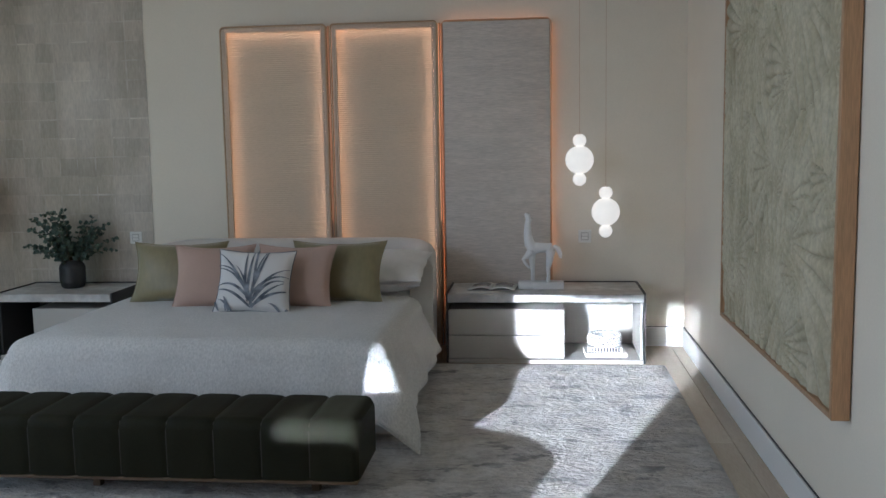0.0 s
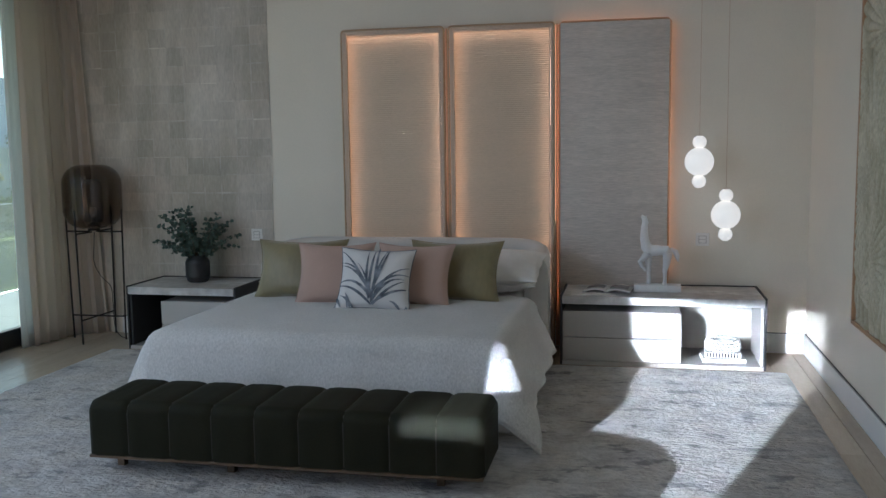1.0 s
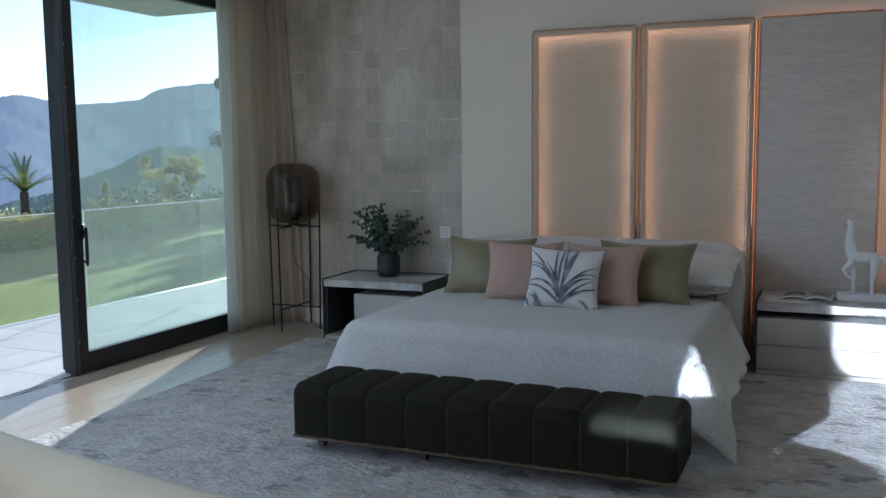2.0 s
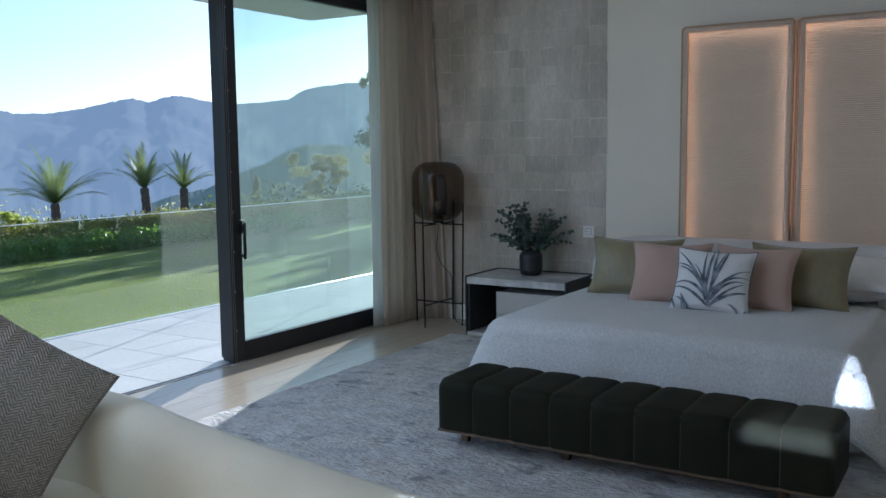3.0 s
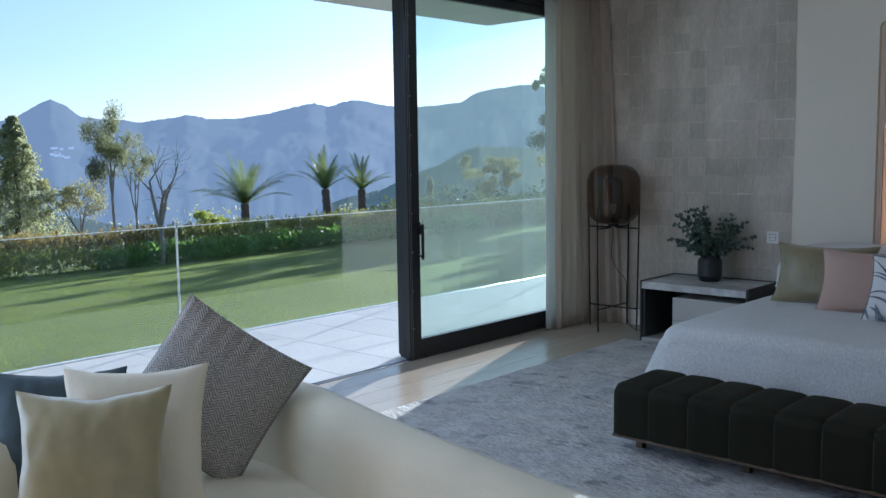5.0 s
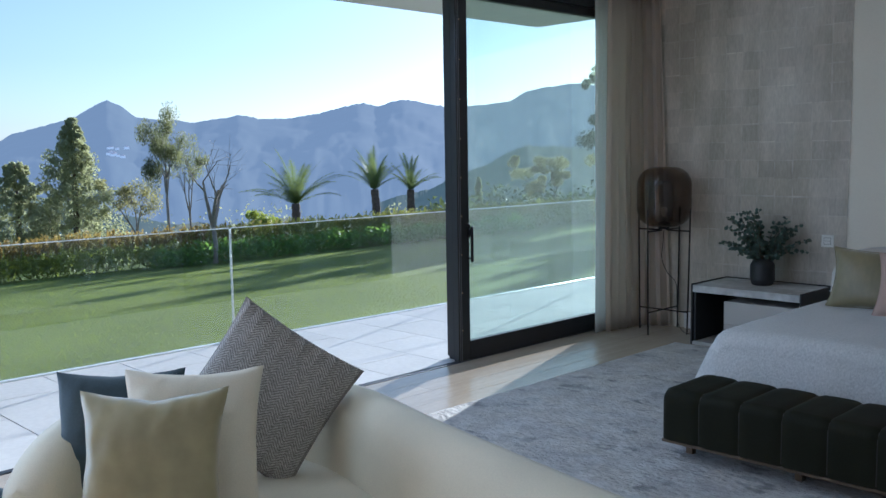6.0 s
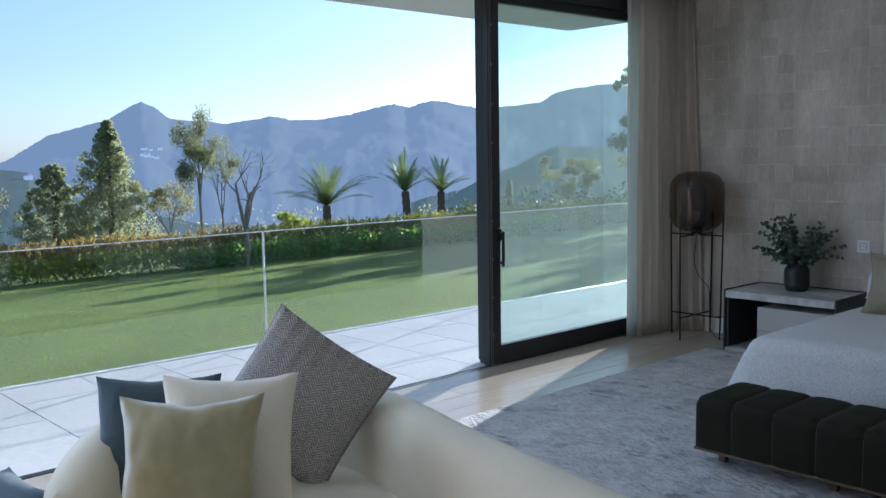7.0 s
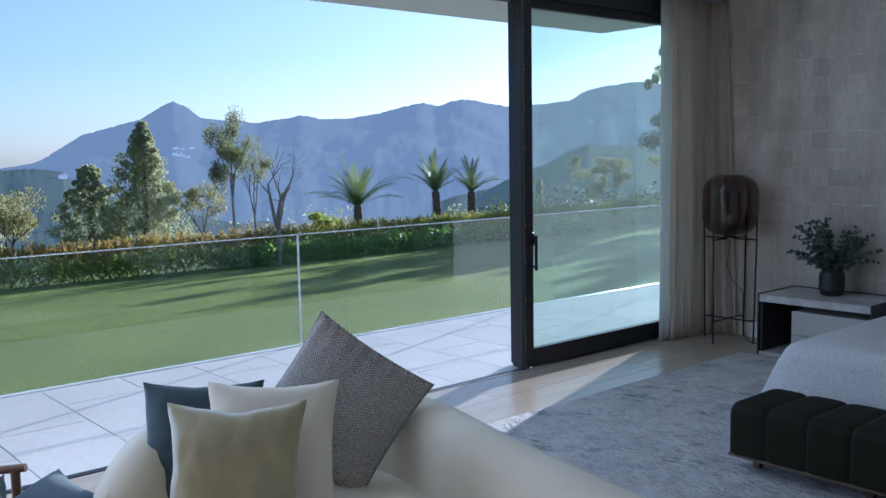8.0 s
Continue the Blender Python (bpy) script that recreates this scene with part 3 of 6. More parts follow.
# ---------------------------------------------------------------- the bed and its wall
def led_panel(x0, x1, gap):
    """A tall woven panel in a bronze frame with a warm line of light round its recess."""
    z1 = 2.53
    a = empty("headboard_panel", ((x0 + x1) / 2, WALL_Y, 0), label="woven beige wall panel with lit edges and bronze frame", category="wall panel", group="panels behind the bed")
    h = (x1 - x0) / 2
    yb, yf = -0.012, -0.095
    boxed("back_panel", (-h + 0.006, h - 0.006, yb - 0.012, yb, 0.02, z1 - 0.006), M["margin"], a, 0)
    bm = bmesh.new()
    box(bm, -h + 0.0305, h - 0.0305, yb - 0.022, yb - 0.0125, 0.02, z1 - 0.0305)
    part("woven_field", bm, M["woven"], a, "ribbed woven straw-coloured field")
    for d in ((-h + 0.008, -h + 0.030, yf, yb - 0.0125, 0.02, z1 - 0.008), (h - 0.030, h - 0.008, yf, yb - 0.0125, 0.02, z1 - 0.008), (-h + 0.0305, h - 0.0305, yf, yb - 0.0125, z1 - 0.030, z1 - 0.008)):
        boxed("margin", d, M["margin"], a, 0.002)
    for d in ((-h + 0.0305, -h + 0.043, yf, yf + 0.005, 0.02, z1 - 0.0305), (h - 0.043, h - 0.0305, yf, yf + 0.005, 0.02, z1 - 0.0305), (-h + 0.0435, h - 0.0435, yf, yf + 0.005, z1 - 0.043, z1 - 0.0305)):
        boxed("lip", d, M["margin"], a, 0.001)
    for d in ((-h + 0.0305, -h + 0.0345, yf + 0.009, yf + 0.022, 0.3, z1 - 0.036), (h - 0.0345, h - 0.0305, yf + 0.009, yf + 0.022, 0.3, z1 - 0.036), (-h + 0.036, h - 0.036, yf + 0.009, yf + 0.022, z1 - 0.0345, z1 - 0.0305)):
        boxed("light_strip", d, M["led"], a, 0, "warm light strip behind the lip")
    mid = h + gap / 2
    boxed("reveal", (mid - 0.006, mid + 0.006, -0.085, -0.004, 0.02, z1 - 0.01), M["copper"], a, 0.002, "copper strip between the panels")
    for d in ((h + 0.001, mid - 0.0062), (mid + 0.0062, h + gap - 0.001)):
        boxed("light_strip", (*d, -0.020, -0.004, 1.0, z1 - 0.012), M["led_gap"], a, 0, "warm light strip behind the copper strip")
    bm = bmesh.new()
    r = 0.03
    pts = [(-h, yf - 0.002, 0.02), (-h, yf - 0.002, z1 - r)]
    pts += [(-h + r - r * math.cos(k * math.pi / 10), yf - 0.002, z1 - r + r * math.sin(k * math.pi / 10)) for k in range(1, 6)]
    pts += [(h - r + r * math.sin(k * math.pi / 10), yf - 0.002, z1 - r + r * math.cos(k * math.pi / 10)) for k in range(0, 6)]
    pts += [(h, yf - 0.002, 0.02)]
    tube(bm, pts, 0.0075, 8)
    part("frame", bm, M["bronze"], a, "rounded bronze edge bar")
    return a


led_panel(-2.578, -1.740, 0.037)
led_panel(-1.703, -0.876, 0.035)


def cloth_panel(x0, x1):
    z1 = 2.53
    a = empty("cloth_panel", ((x0 + x1) / 2, WALL_Y, 0), label="tall grey-mauve grasscloth wall panel with a glowing copper edge", category="wall panel", group="panels behind the bed")
    h = (x1 - x0) / 2
    bm = bmesh.new()
    box(bm, -h + 0.008, h - 0.008, -0.075, -0.05, 0.02, z1 - 0.008, 0.004, 2)
    part("grasscloth_face", bm, M["grasscloth"], a)
    boxed("core", (-h + 0.03, h - 0.03, -0.0495, -0.002, 0.02, z1 - 0.03), M["margin"], a, 0)
    bm = bmesh.new()
    pts = [(-h, -0.066, 0.02), (-h, -0.066, z1 - 0.02), (-h + 0.02, -0.066, z1), (h - 0.02, -0.066, z1), (h, -0.066, z1 - 0.02), (h, -0.066, 0.02)]
    tube(bm, pts, 0.008, 8)
    part("copper_edge", bm, M["copper"], a, "thin copper edge bar")
    for d in ((-h + 0.018, -h + 0.0295, -0.03, -0.02, 0.3, z1 - 0.03), (h - 0.0295, h - 0.018, -0.03, -0.02, 0.6, z1 - 0.03), (-h + 0.03, h - 0.03, -0.03, -0.02, z1 - 0.0295, z1 - 0.018)):
        boxed("light_strip", d, M["led_back"], a, 0, "warm light strip behind the edge")
    return a


cloth_panel(-0.841, -0.014)

BED_X0, BED_X1, BED_C = -3.10, -0.87, -1.985
MAT_TOP = 0.55


def bed():
    b = empty("bed", (BED_C, 5.8, 0), label="wide upholstered pale grey bed with a low curved headboard", category="bed")
    def put(bm, name, mat, label=""):
        bmesh.ops.translate(bm, verts=bm.verts, vec=(-BED_C, -5.8, 0))
        return part(name, bm, mat, b, label)
    # headboard: one padded band that turns forward at both sides
    hw = (BED_X1 - BED_X0) / 2
    path = []
    r = 0.26
    yb, yfwd = 7.03, 6.45
    for k in range(6):
        path.append((BED_C - hw + 0.09, yfwd + (yb - 0.09 - r - yfwd) * k / 5))
    for k in range(1, 9):
        t = k / 8 * math.pi / 2
        path.append((BED_C - hw + 0.09 + r - r * math.cos(t), yb - 0.09 - r + r * math.sin(t)))
    n = len(path)
    for k in range(1, 12):
        path.append((BED_C - hw + 0.09 + r + (2 * (hw - 0.09 - r)) * k / 12, yb - 0.09))
    path += [(2 * BED_C - x, y) for x, y in path[:n][::-1]]
    bm = bmesh.new()
    rings = []
    for i, (x, y) in enumerate(path):
        p0, p1 = path[max(i - 1, 0)], path[min(i + 1, len(path) - 1)]
        d = Vector((p1[0] - p0[0], p1[1] - p0[1])).normalized()
        nx, ny = -d.y, d.x
        s = min(1.0, max(0.0, (y - yfwd) / (yb - 0.09 - yfwd)))
        top = 0.50 + 0.385 * (s ** 0.13)
        half = 0.085
        prof = [(-half, 0.05), (-half, top - 0.07), (-half * 0.75, top - 0.022), (-half * 0.3, top), (half * 0.3, top), (half * 0.75, top - 0.022), (half, top - 0.07), (half, 0.05)]
        rings.append([bm.verts.new((x + nx * a, y + ny * a, z)) for a, z in prof])
    for a, c in zip(rings, rings[1:]):
        for k in range(8):
            bm.faces.new((a[k], a[(k + 1) % 8], c[(k + 1) % 8], c[k]))
    bm.faces.new(rings[0])
    bm.faces.new(rings[-1])
    put(bm, "headboard", M["bed_fabric"], "padded headboard that wraps forward at both sides")
    for x0, x1 in ((BED_X0 + 0.005, BED_X0 + 0.16), (BED_X1 - 0.16, BED_X1 - 0.005)):
        bm = bmesh.new()
        box(bm, x0, x1, 4.66, 6.44, 0.05, 0.33, 0.05, 4)
        put(bm, "side_rail", M["bed_fabric"])
    bm = bmesh.new()
    box(bm, BED_X0 + 0.165, BED_X1 - 0.165, 4.66, 4.80, 0.05, 0.33, 0.05, 4)
    put(bm, "foot_rail", M["bed_fabric"])
    for x in (BED_X0 + 0.2, BED_X1 - 0.2):
        for y in (4.72, 6.7):
            bm = bmesh.new()
            box(bm, x - 0.04, x + 0.04, y - 0.04, y + 0.04, 0.0, 0.05)
            put(bm, "foot", M["black"])
    bm = bmesh.new()
    box(bm, BED_X0 + 0.17, BED_X1 - 0.17, 4.72, 6.84, 0.10, MAT_TOP - 0.012, 0.06, 4)
    put(bm, "mattress", M["linen"], "mattress in a white fitted sheet")


bed()


def bedspread():
    x0, x1, yf, yb = BED_X0 + 0.15, BED_X1 - 0.15, 4.72, 6.12
    over_x, over_y, r = 0.44, 0.42, 0.10
    def fn(u, v):
        sx = (x0 - over_x) + u * (x1 - x0 + 2 * over_x)
        sy = (yf - over_y) + v * (yb - yf + over_y)
        dx = max(x0 - sx, sx - x1, 0.0)
        dy = max(yf - sy, 0.0)
        h = math.hypot(dx, dy)
        cx, cy = min(max(sx, x0), x1), max(sy, yf)
        swell = 0.012 * noise.noise((sx * 1.7, sy * 1.7, 0)) + 0.006 * noise.noise((sx * 6, sy * 6, 1))
        crown = 0.012 * (1 - (2 * (cx - x0) / (x1 - x0) - 1) ** 4)
        z = MAT_TOP + 0.004 + swell * (1 if h == 0 else 0.5) + crown
        if h == 0:
            return (sx, sy, z)
        ox, oy = (-1 if sx < x0 else 1) * dx / h, -dy / h
        if h < r * 1.57:
            t = h / r
            out, drop = r * math.sin(t), r * (1 - math.cos(t))
        else:
            rest = h - r * 1.57
            fold = 0.012 * math.sin((cx * 1.0 + cy * 1.2) * 11 + 2 * math.atan2(oy, ox) * 3) * min(1, rest / 0.2)
            out, drop = (r + rest * (0.44 if sx > x1 else 0.30)) * (1 + (0.36 if sx > x1 else 0.2) * abs(2 * ox * oy)) + fold, r + rest * 0.93
        return (cx + ox * out, cy + oy * out, max(0.022, z - drop))
    bm = bmesh.new()
    sheet(bm, fn, 150, 84)
    ob = part("bedspread", bm, M["cover"])
    so = ob.modifiers.new("thick", "SOLIDIFY")
    so.thickness, so.offset = 0.012, 1
    bm = bmesh.new()
    edge = [fn(0, 1 - k / 40) for k in range(40)] + [fn(k / 90, 0) for k in range(91)] + [fn(1, k / 40) for k in range(1, 41)]
    tube(bm, [(x, y, max(z, 0.03)) for x, y, z in edge], 0.009, 6)
    part("hem", bm, M["cover"], ob)
    tagged(ob, "off-white nubbly bedspread hanging over the bed's foot", "bedspread")


bedspread()


def pillow_mesh(w, h, d, pinch=0.10, seed=0, n=22, dent=0.0, rumple=1.0):
    """A stuffed cushion standing on its lower edge: soft middle, four pointed corners."""
    bm = bmesh.new()
    rows = {}
    for side in (1, -1):
        for i in range(n + 1):
            for j in range(n + 1):
                u, v = 2 * i / n - 1, 2 * j / n - 1
                if side < 0 and (i in (0, n) or j in (0, n)):
                    rows[side, i, j] = rows[1, i, j]
                    continue
                x = u * (1 - pinch * (1 - v * v) * abs(u) ** 3)
                z = v * (1 - pinch * (1 - u * u) * abs(v) ** 3)
                t = (max(0, 1 - abs(u) ** 2.4) * max(0, 1 - abs(v) ** 2.4)) ** 0.55
                wr = 0.05 * noise.noise((u * 2.2, v * 2.2, seed)) + 0.022 * noise.noise((u * 7, v * 7, seed + 3)) * (0.3 + abs(u * v)) + (rumple - 1) * (0.10 * noise.noise((u * 3.5, v * 3.5, seed + 5)) + 0.12 * (0.5 - abs(noise.noise((u * 2.6 + v, v * 2.0 - u, seed + 9)))) + 0.22 * noise.noise((u * 9, v * 1.5, seed + 13)) * abs(v) ** 4 + 0.22 * noise.noise((u * 1.5, v * 9, seed + 17)) * abs(u) ** 4)
                edge_wave = 1 + (rumple - 1) * 0.022 * noise.noise((u * 3, v * 3, seed + 21))
                x, z = x * edge_wave, z * edge_wave
                cut = dent * math.exp(-(u * 5) ** 2) * max(0, v) ** 2
                rows[side, i, j] = bm.verts.new((x * w / 2, side * d / 2 * (t * (1 + wr) + 0.012), (z - cut * 0.35) * h / 2 + h / 2))
    for side in (1, -1):
        for i in range(n):
            for j in range(n):
                q = [rows[side, i, j], rows[side, i + 1, j], rows[side, i + 1, j + 1], rows[side, i, j + 1]]
                bm.faces.new(q if side < 0 else q[::-1])
    return bm


def cushion(name, at, w, h, d, lean, turn, mat, label, seed=0, roll=0.0, dent=0.0, pinch=0.10, rumple=1.0):
    bm = pillow_mesh(w, h, d, pinch, seed, 22 if rumple == 1 else 40, dent, rumple)
    ob = part(name, bm, mat)
    ob.matrix_basis = pose(*at, -lean, 0, turn) @ pose(0, 0, 0, 0, roll, 0)
    return tagged(ob, label, "cushion")


def piping(ob, w, h, mat, pinch=0.1):
    bm = bmesh.new()
    pts = []
    n = 10
    for a, c in (((-1, -1), (1, -1)), ((1, -1), (1, 1)), ((1, 1), (-1, 1)), ((-1, 1), (-1, -1))):
        for k in range(n):
            u, v = a[0] + (c[0] - a[0]) * k / n, a[1] + (c[1] - a[1]) * k / n
            pts.append((u * (1 - pinch * (1 - v * v) * abs(u) ** 3) * w / 2, 0, v * (1 - pinch * (1 - u * u) * abs(v) ** 3) * h / 2 + h / 2))
    tube(bm, pts + [pts[0]], 0.0035, 6)
    part("seam", bm, mat, ob)


Z0 = MAT_TOP + 0.012
for x, s in ((-1.27, 3), (-2.64, 4)):
    for k, (yy, zz, ln) in enumerate(((6.17, 0.062, 86), (6.13, 0.105, 73))):
        o = cushion("bed_pillow", (x + 0.02 * k, yy, Z0 + zz), 0.68, 0.50, 0.15, ln, (1 - 2 * k) * 3, M["linen"], "rumpled white linen bed pillow leaning on the headboard", s + k, pinch=0.05, rumple=2.2)
        o["category"], o["group"] = "pillow", "white bed pillows"
for x, t, s in ((-1.46, -4, 11), (-2.55, 3, 12)):
    o = cushion("olive_cushion", (x, 5.86, Z0 - 0.01), 0.66, 0.44, 0.17, 22, t, M["olive"], "square olive satin cushion on the bed", s, pinch=0.13)
    o["group"] = "olive cushions"
    piping(o, 0.66, 0.44, M["olive"], 0.13)
for x, t, s in ((-1.70, -5, 21), (-2.23, 5, 22)):
    o = cushion("blush_cushion", (x, 5.66, Z0 - 0.01), 0.54, 0.44, 0.15, 22, t, M["blush"], "square dusty-pink cotton cushion on the bed", s, pinch=0.13)
    o["group"] = "blush cushions"
    piping(o, 0.54, 0.44, M["blush"], 0.13)


def leaf_cushion():
    w, h, d = 0.50, 0.42, 0.15
    ob = cushion("leaf_cushion", (-1.90, 5.45, Z0), w, h, d, 24, 2, M["leaf_print"], "white cushion printed with grey arching palm leaves", 31, roll=2)
    piping(ob, w, h, M["print"])
    rng = random.Random(8)
    def front(x, z):
        u, v = 2 * x / w, 2 * z / h - 1
        if abs(u) > 0.97 or abs(v) > 0.97:
            return None
        t = (max(0, 1 - abs(u) ** 2.4) * max(0, 1 - abs(v) ** 2.4)) ** 0.55
        wr = 0.05 * noise.noise((u * 2.2, v * 2.2, 31)) + 0.022 * noise.noise((u * 7, v * 7, 34)) * (0.3 + abs(u * v))
        return -(d / 2 * (t * (1 + wr) + 0.012)) - 0.0035
    leaves = []
    for k in range(16):
        a = 90 + (k - 7.5) * 7.0 + rng.uniform(-5, 5)
        leaves.append(((7.5 - abs(k - 7.5)) * rng.uniform(-0.006, 0.006), rng.uniform(0.02, 0.15), a, rng.uniform(0.26, 0.40) * (1.0 - abs(a - 90) / 300), -(a - 90) * rng.uniform(0.9, 2.4) + rng.uniform(-25, 25)))
    for k in range(6):
        s0 = rng.choice((-1, 1))
        leaves.append((s0 * rng.uniform(0.1, 0.22), 0.012, 90 + rng.uniform(-40, 40), rng.uniform(0.08, 0.16), rng.uniform(-50, 50)))
    for x, z, a, ln, bend in leaves:
        bm = bmesh.new()
        left, n = [], 12
        px, pz = x, z
        for k in range(n + 1):
            t = k / n
            ang = radians(a - bend * t * t * 1.2)
            wd = 0.0092 * math.sin(math.pi * min(1, 0.12 + t * 0.9)) * (1 - t * 0.5) + 0.0015
            nx, nz = -math.sin(ang), math.cos(ang)
            q = []
            for sgn in (-1, 0, 1):
                yy = front(px + nx * wd * sgn, pz + nz * wd * sgn)
                q.append(None if yy is None else bm.verts.new((px + nx * wd * sgn, yy, pz + nz * wd * sgn)))
            if None in q:
                break
            left.append(q)
            px, pz = px + math.cos(ang) * ln / n, pz + math.sin(ang) * ln / n
        for p0, p1 in zip(left, left[1:]):
            bm.faces.new((p0[0], p0[1], p1[1], p1[0]))
            bm.faces.new((p0[1], p0[2], p1[2], p1[1]))
        if len(left) > 2:
            part("printed_leaf", bm, M["print"], ob)
        else:
            bm.free()


leaf_cushion()


def bench():
    x0, x1, y0, y1, z0, z1 = -2.89, -0.91, 3.83, 4.30, 0.115, 0.39
    b = empty("bench", ((x0 + x1) / 2, (y0 + y1) / 2, 0), label="dark green channelled leather bench at the bed's foot", category="bench")
    hx, hy = (x1 - x0) / 2, (y1 - y0) / 2
    n = 9
    w = 2 * hx / n
    channels = []
    for k in range(n):
        bm = bmesh.new()
        a = -hx + k * w
        prof = []
        ry, top = 0.055, z1
        prof += [(-hy, z0), (-hy, z0 + 0.08), (-hy, top - ry - 0.05), (-hy, top - ry)]
        prof += [(-hy + ry - ry * math.cos(q * math.pi / 12), top - ry + ry * math.sin(q * math.pi / 12)) for q in range(1, 7)]
        prof += [(-hy + 0.15, top), (0, top), (hy - 0.15, top)]
        prof += [(hy - ry + ry * math.sin(q * math.pi / 12), top - ry + ry * math.cos(q * math.pi / 12)) for q in range(0, 7)]
        prof += [(hy, top - ry - 0.08), (hy, z0)]
        rings = []
        for i in range(13):
            t = i / 12 * 2 - 1
            sink = 0.011 * abs(t) ** 6
            if k == 0 and t < 0 or k == n - 1 and t > 0:
                sink = 0.03 * max(0, abs(t) - 0.5) ** 3 / 0.125
            ring = []
            for y, z in prof:
                cy, cz = y, z
                sy_ = (1 - sink / hy)
                cz = z if z <= z0 + 0.001 else z - sink * max(0, (z - z0) / (top - z0)) ** 2
                ring.append(bm.verts.new((a + w * (i / 12), cy * sy_, cz + 0.002 * noise.noise((a * 3 + i, y * 4, z * 4)))))
            rings.append(ring)
        for r0, r1 in zip(rings, rings[1:]):
            for j in range(len(prof) - 1):
                bm.faces.new((r0[j], r0[j + 1], r1[j + 1], r1[j]))
        if k in (0, n - 1):
            e = rings[0] if k == 0 else rings[-1]
            bm.faces.new(e)
        channels.append(part("channel", bm, M["bench"], b))
    for k in range(1, n):
        bm = bmesh.new()
        a = -hx + k * w
        tube(bm, [(a, -hy + 0.011, z0 + 0.01), (a, -hy + 0.011, z1 - 0.060), (a, -hy + 0.025, z1 - 0.026), (a, -hy + 0.06, z1 - 0.011), (a, hy - 0.06, z1 - 0.011), (a, hy - 0.025, z1 - 0.028)], 0.0034, 6)
        part("piping", bm, M["piping"], channels[k])
    boxed("plinth", (-hx + 0.004, hx - 0.004, -hy + 0.004, hy - 0.004, z0 - 0.017, z0 - 0.001), M["bronze_dark"], b, 0.003, "thin bronze base edge")
    for x in (-2.80, -2.2, -1.14):
        for y in (3.99, 4.2):
            boxed("leg", (x - (x0 + x1) / 2 - 0.02, x - (x0 + x1) / 2 + 0.02, y - (y0 + y1) / 2 - 0.02, y - (y0 + y1) / 2 + 0.02, 0.012, z0 - 0.018), M["bronze_dark"], b, 0.003)


bench()


# ---------------------------------------------------------------- bedside units
def bedside(name, x0, x1, drawers, open_side, label):
    y0, y1, top = 6.51, 7.108, 0.51
    c = ((x0 + x1) / 2, (y0 + y1) / 2)
    b = empty(name, (*c, 0), label=label, category="bedside cabinet", group="bedside cabinets")
    def p(nm, d, mat, lab="", bevel=0.003, parent=b):
        return boxed(nm, (d[0] - c[0], d[1] - c[0], d[2] - c[1], d[3] - c[1], d[4], d[5]), mat, parent, bevel, lab)
    p("marble_top", (x0 + 0.016, x1 - 0.016, y0, y1 - 0.016, top - 0.06, top), M["marble"], "thick grey marble top")
    dark_side = M["dark"]
    for xa, xb in ((x0, x0 + 0.0155), (x1 - 0.0155, x1)):
        p("side_panel", (xa, xb, y0 + 0.002, y1, 0.0, top + 0.008), dark_side)
    p("back_edge", (x0 + 0.016, x1 - 0.016, y1 - 0.0155, y1, 0.0, top + 0.008), dark_side)
    p("base", (x0 + 0.016, x1 - 0.016, y0 + 0.004, y1 - 0.016, 0.0, 0.03), M["lacquer"], "pale lacquered base board")
    dx0, dx1 = drawers
    box_ = p("carcass", (dx0 + 0.002, dx1 - 0.002, y0 + 0.04, y1 - 0.02, 0.0305, 0.395), M["lacquer"])
    for za, zb in ((0.033, 0.202), (0.207, 0.397)):
        p("drawer_front", (dx0, dx1, y0 + 0.018, y0 + 0.038, za, zb), M["lacquer"], parent=box_)
    ox0, ox1 = open_side
    inner = M["lacquer"] if name == "bedside_cabinet" and x0 > -2 else M["dark"]
    p("back_board", (ox0, ox1, y1 - 0.032, y1 - 0.017, 0.031, 0.448), inner)
    side = (ox1 - 0.02, ox1 - 0.0005) if ox1 > dx1 else (ox0 + 0.0005, ox0 + 0.02)
    p("inner_side", (*side, y0 + 0.02, y1 - 0.034, 0.031, 0.448), inner)
    return b


bedside("bedside_cabinet", -0.79, 0.648, (-0.772, 0.07), (0.072, 0.630), "long taupe bedside cabinet with a grey marble top and two drawers")
bedside("bedside_cabinet", -4.28, -3.33, (-3.985, -3.348), (-4.262, -3.987), "dark-framed bedside cabinet with a grey marble top beside the curtain")


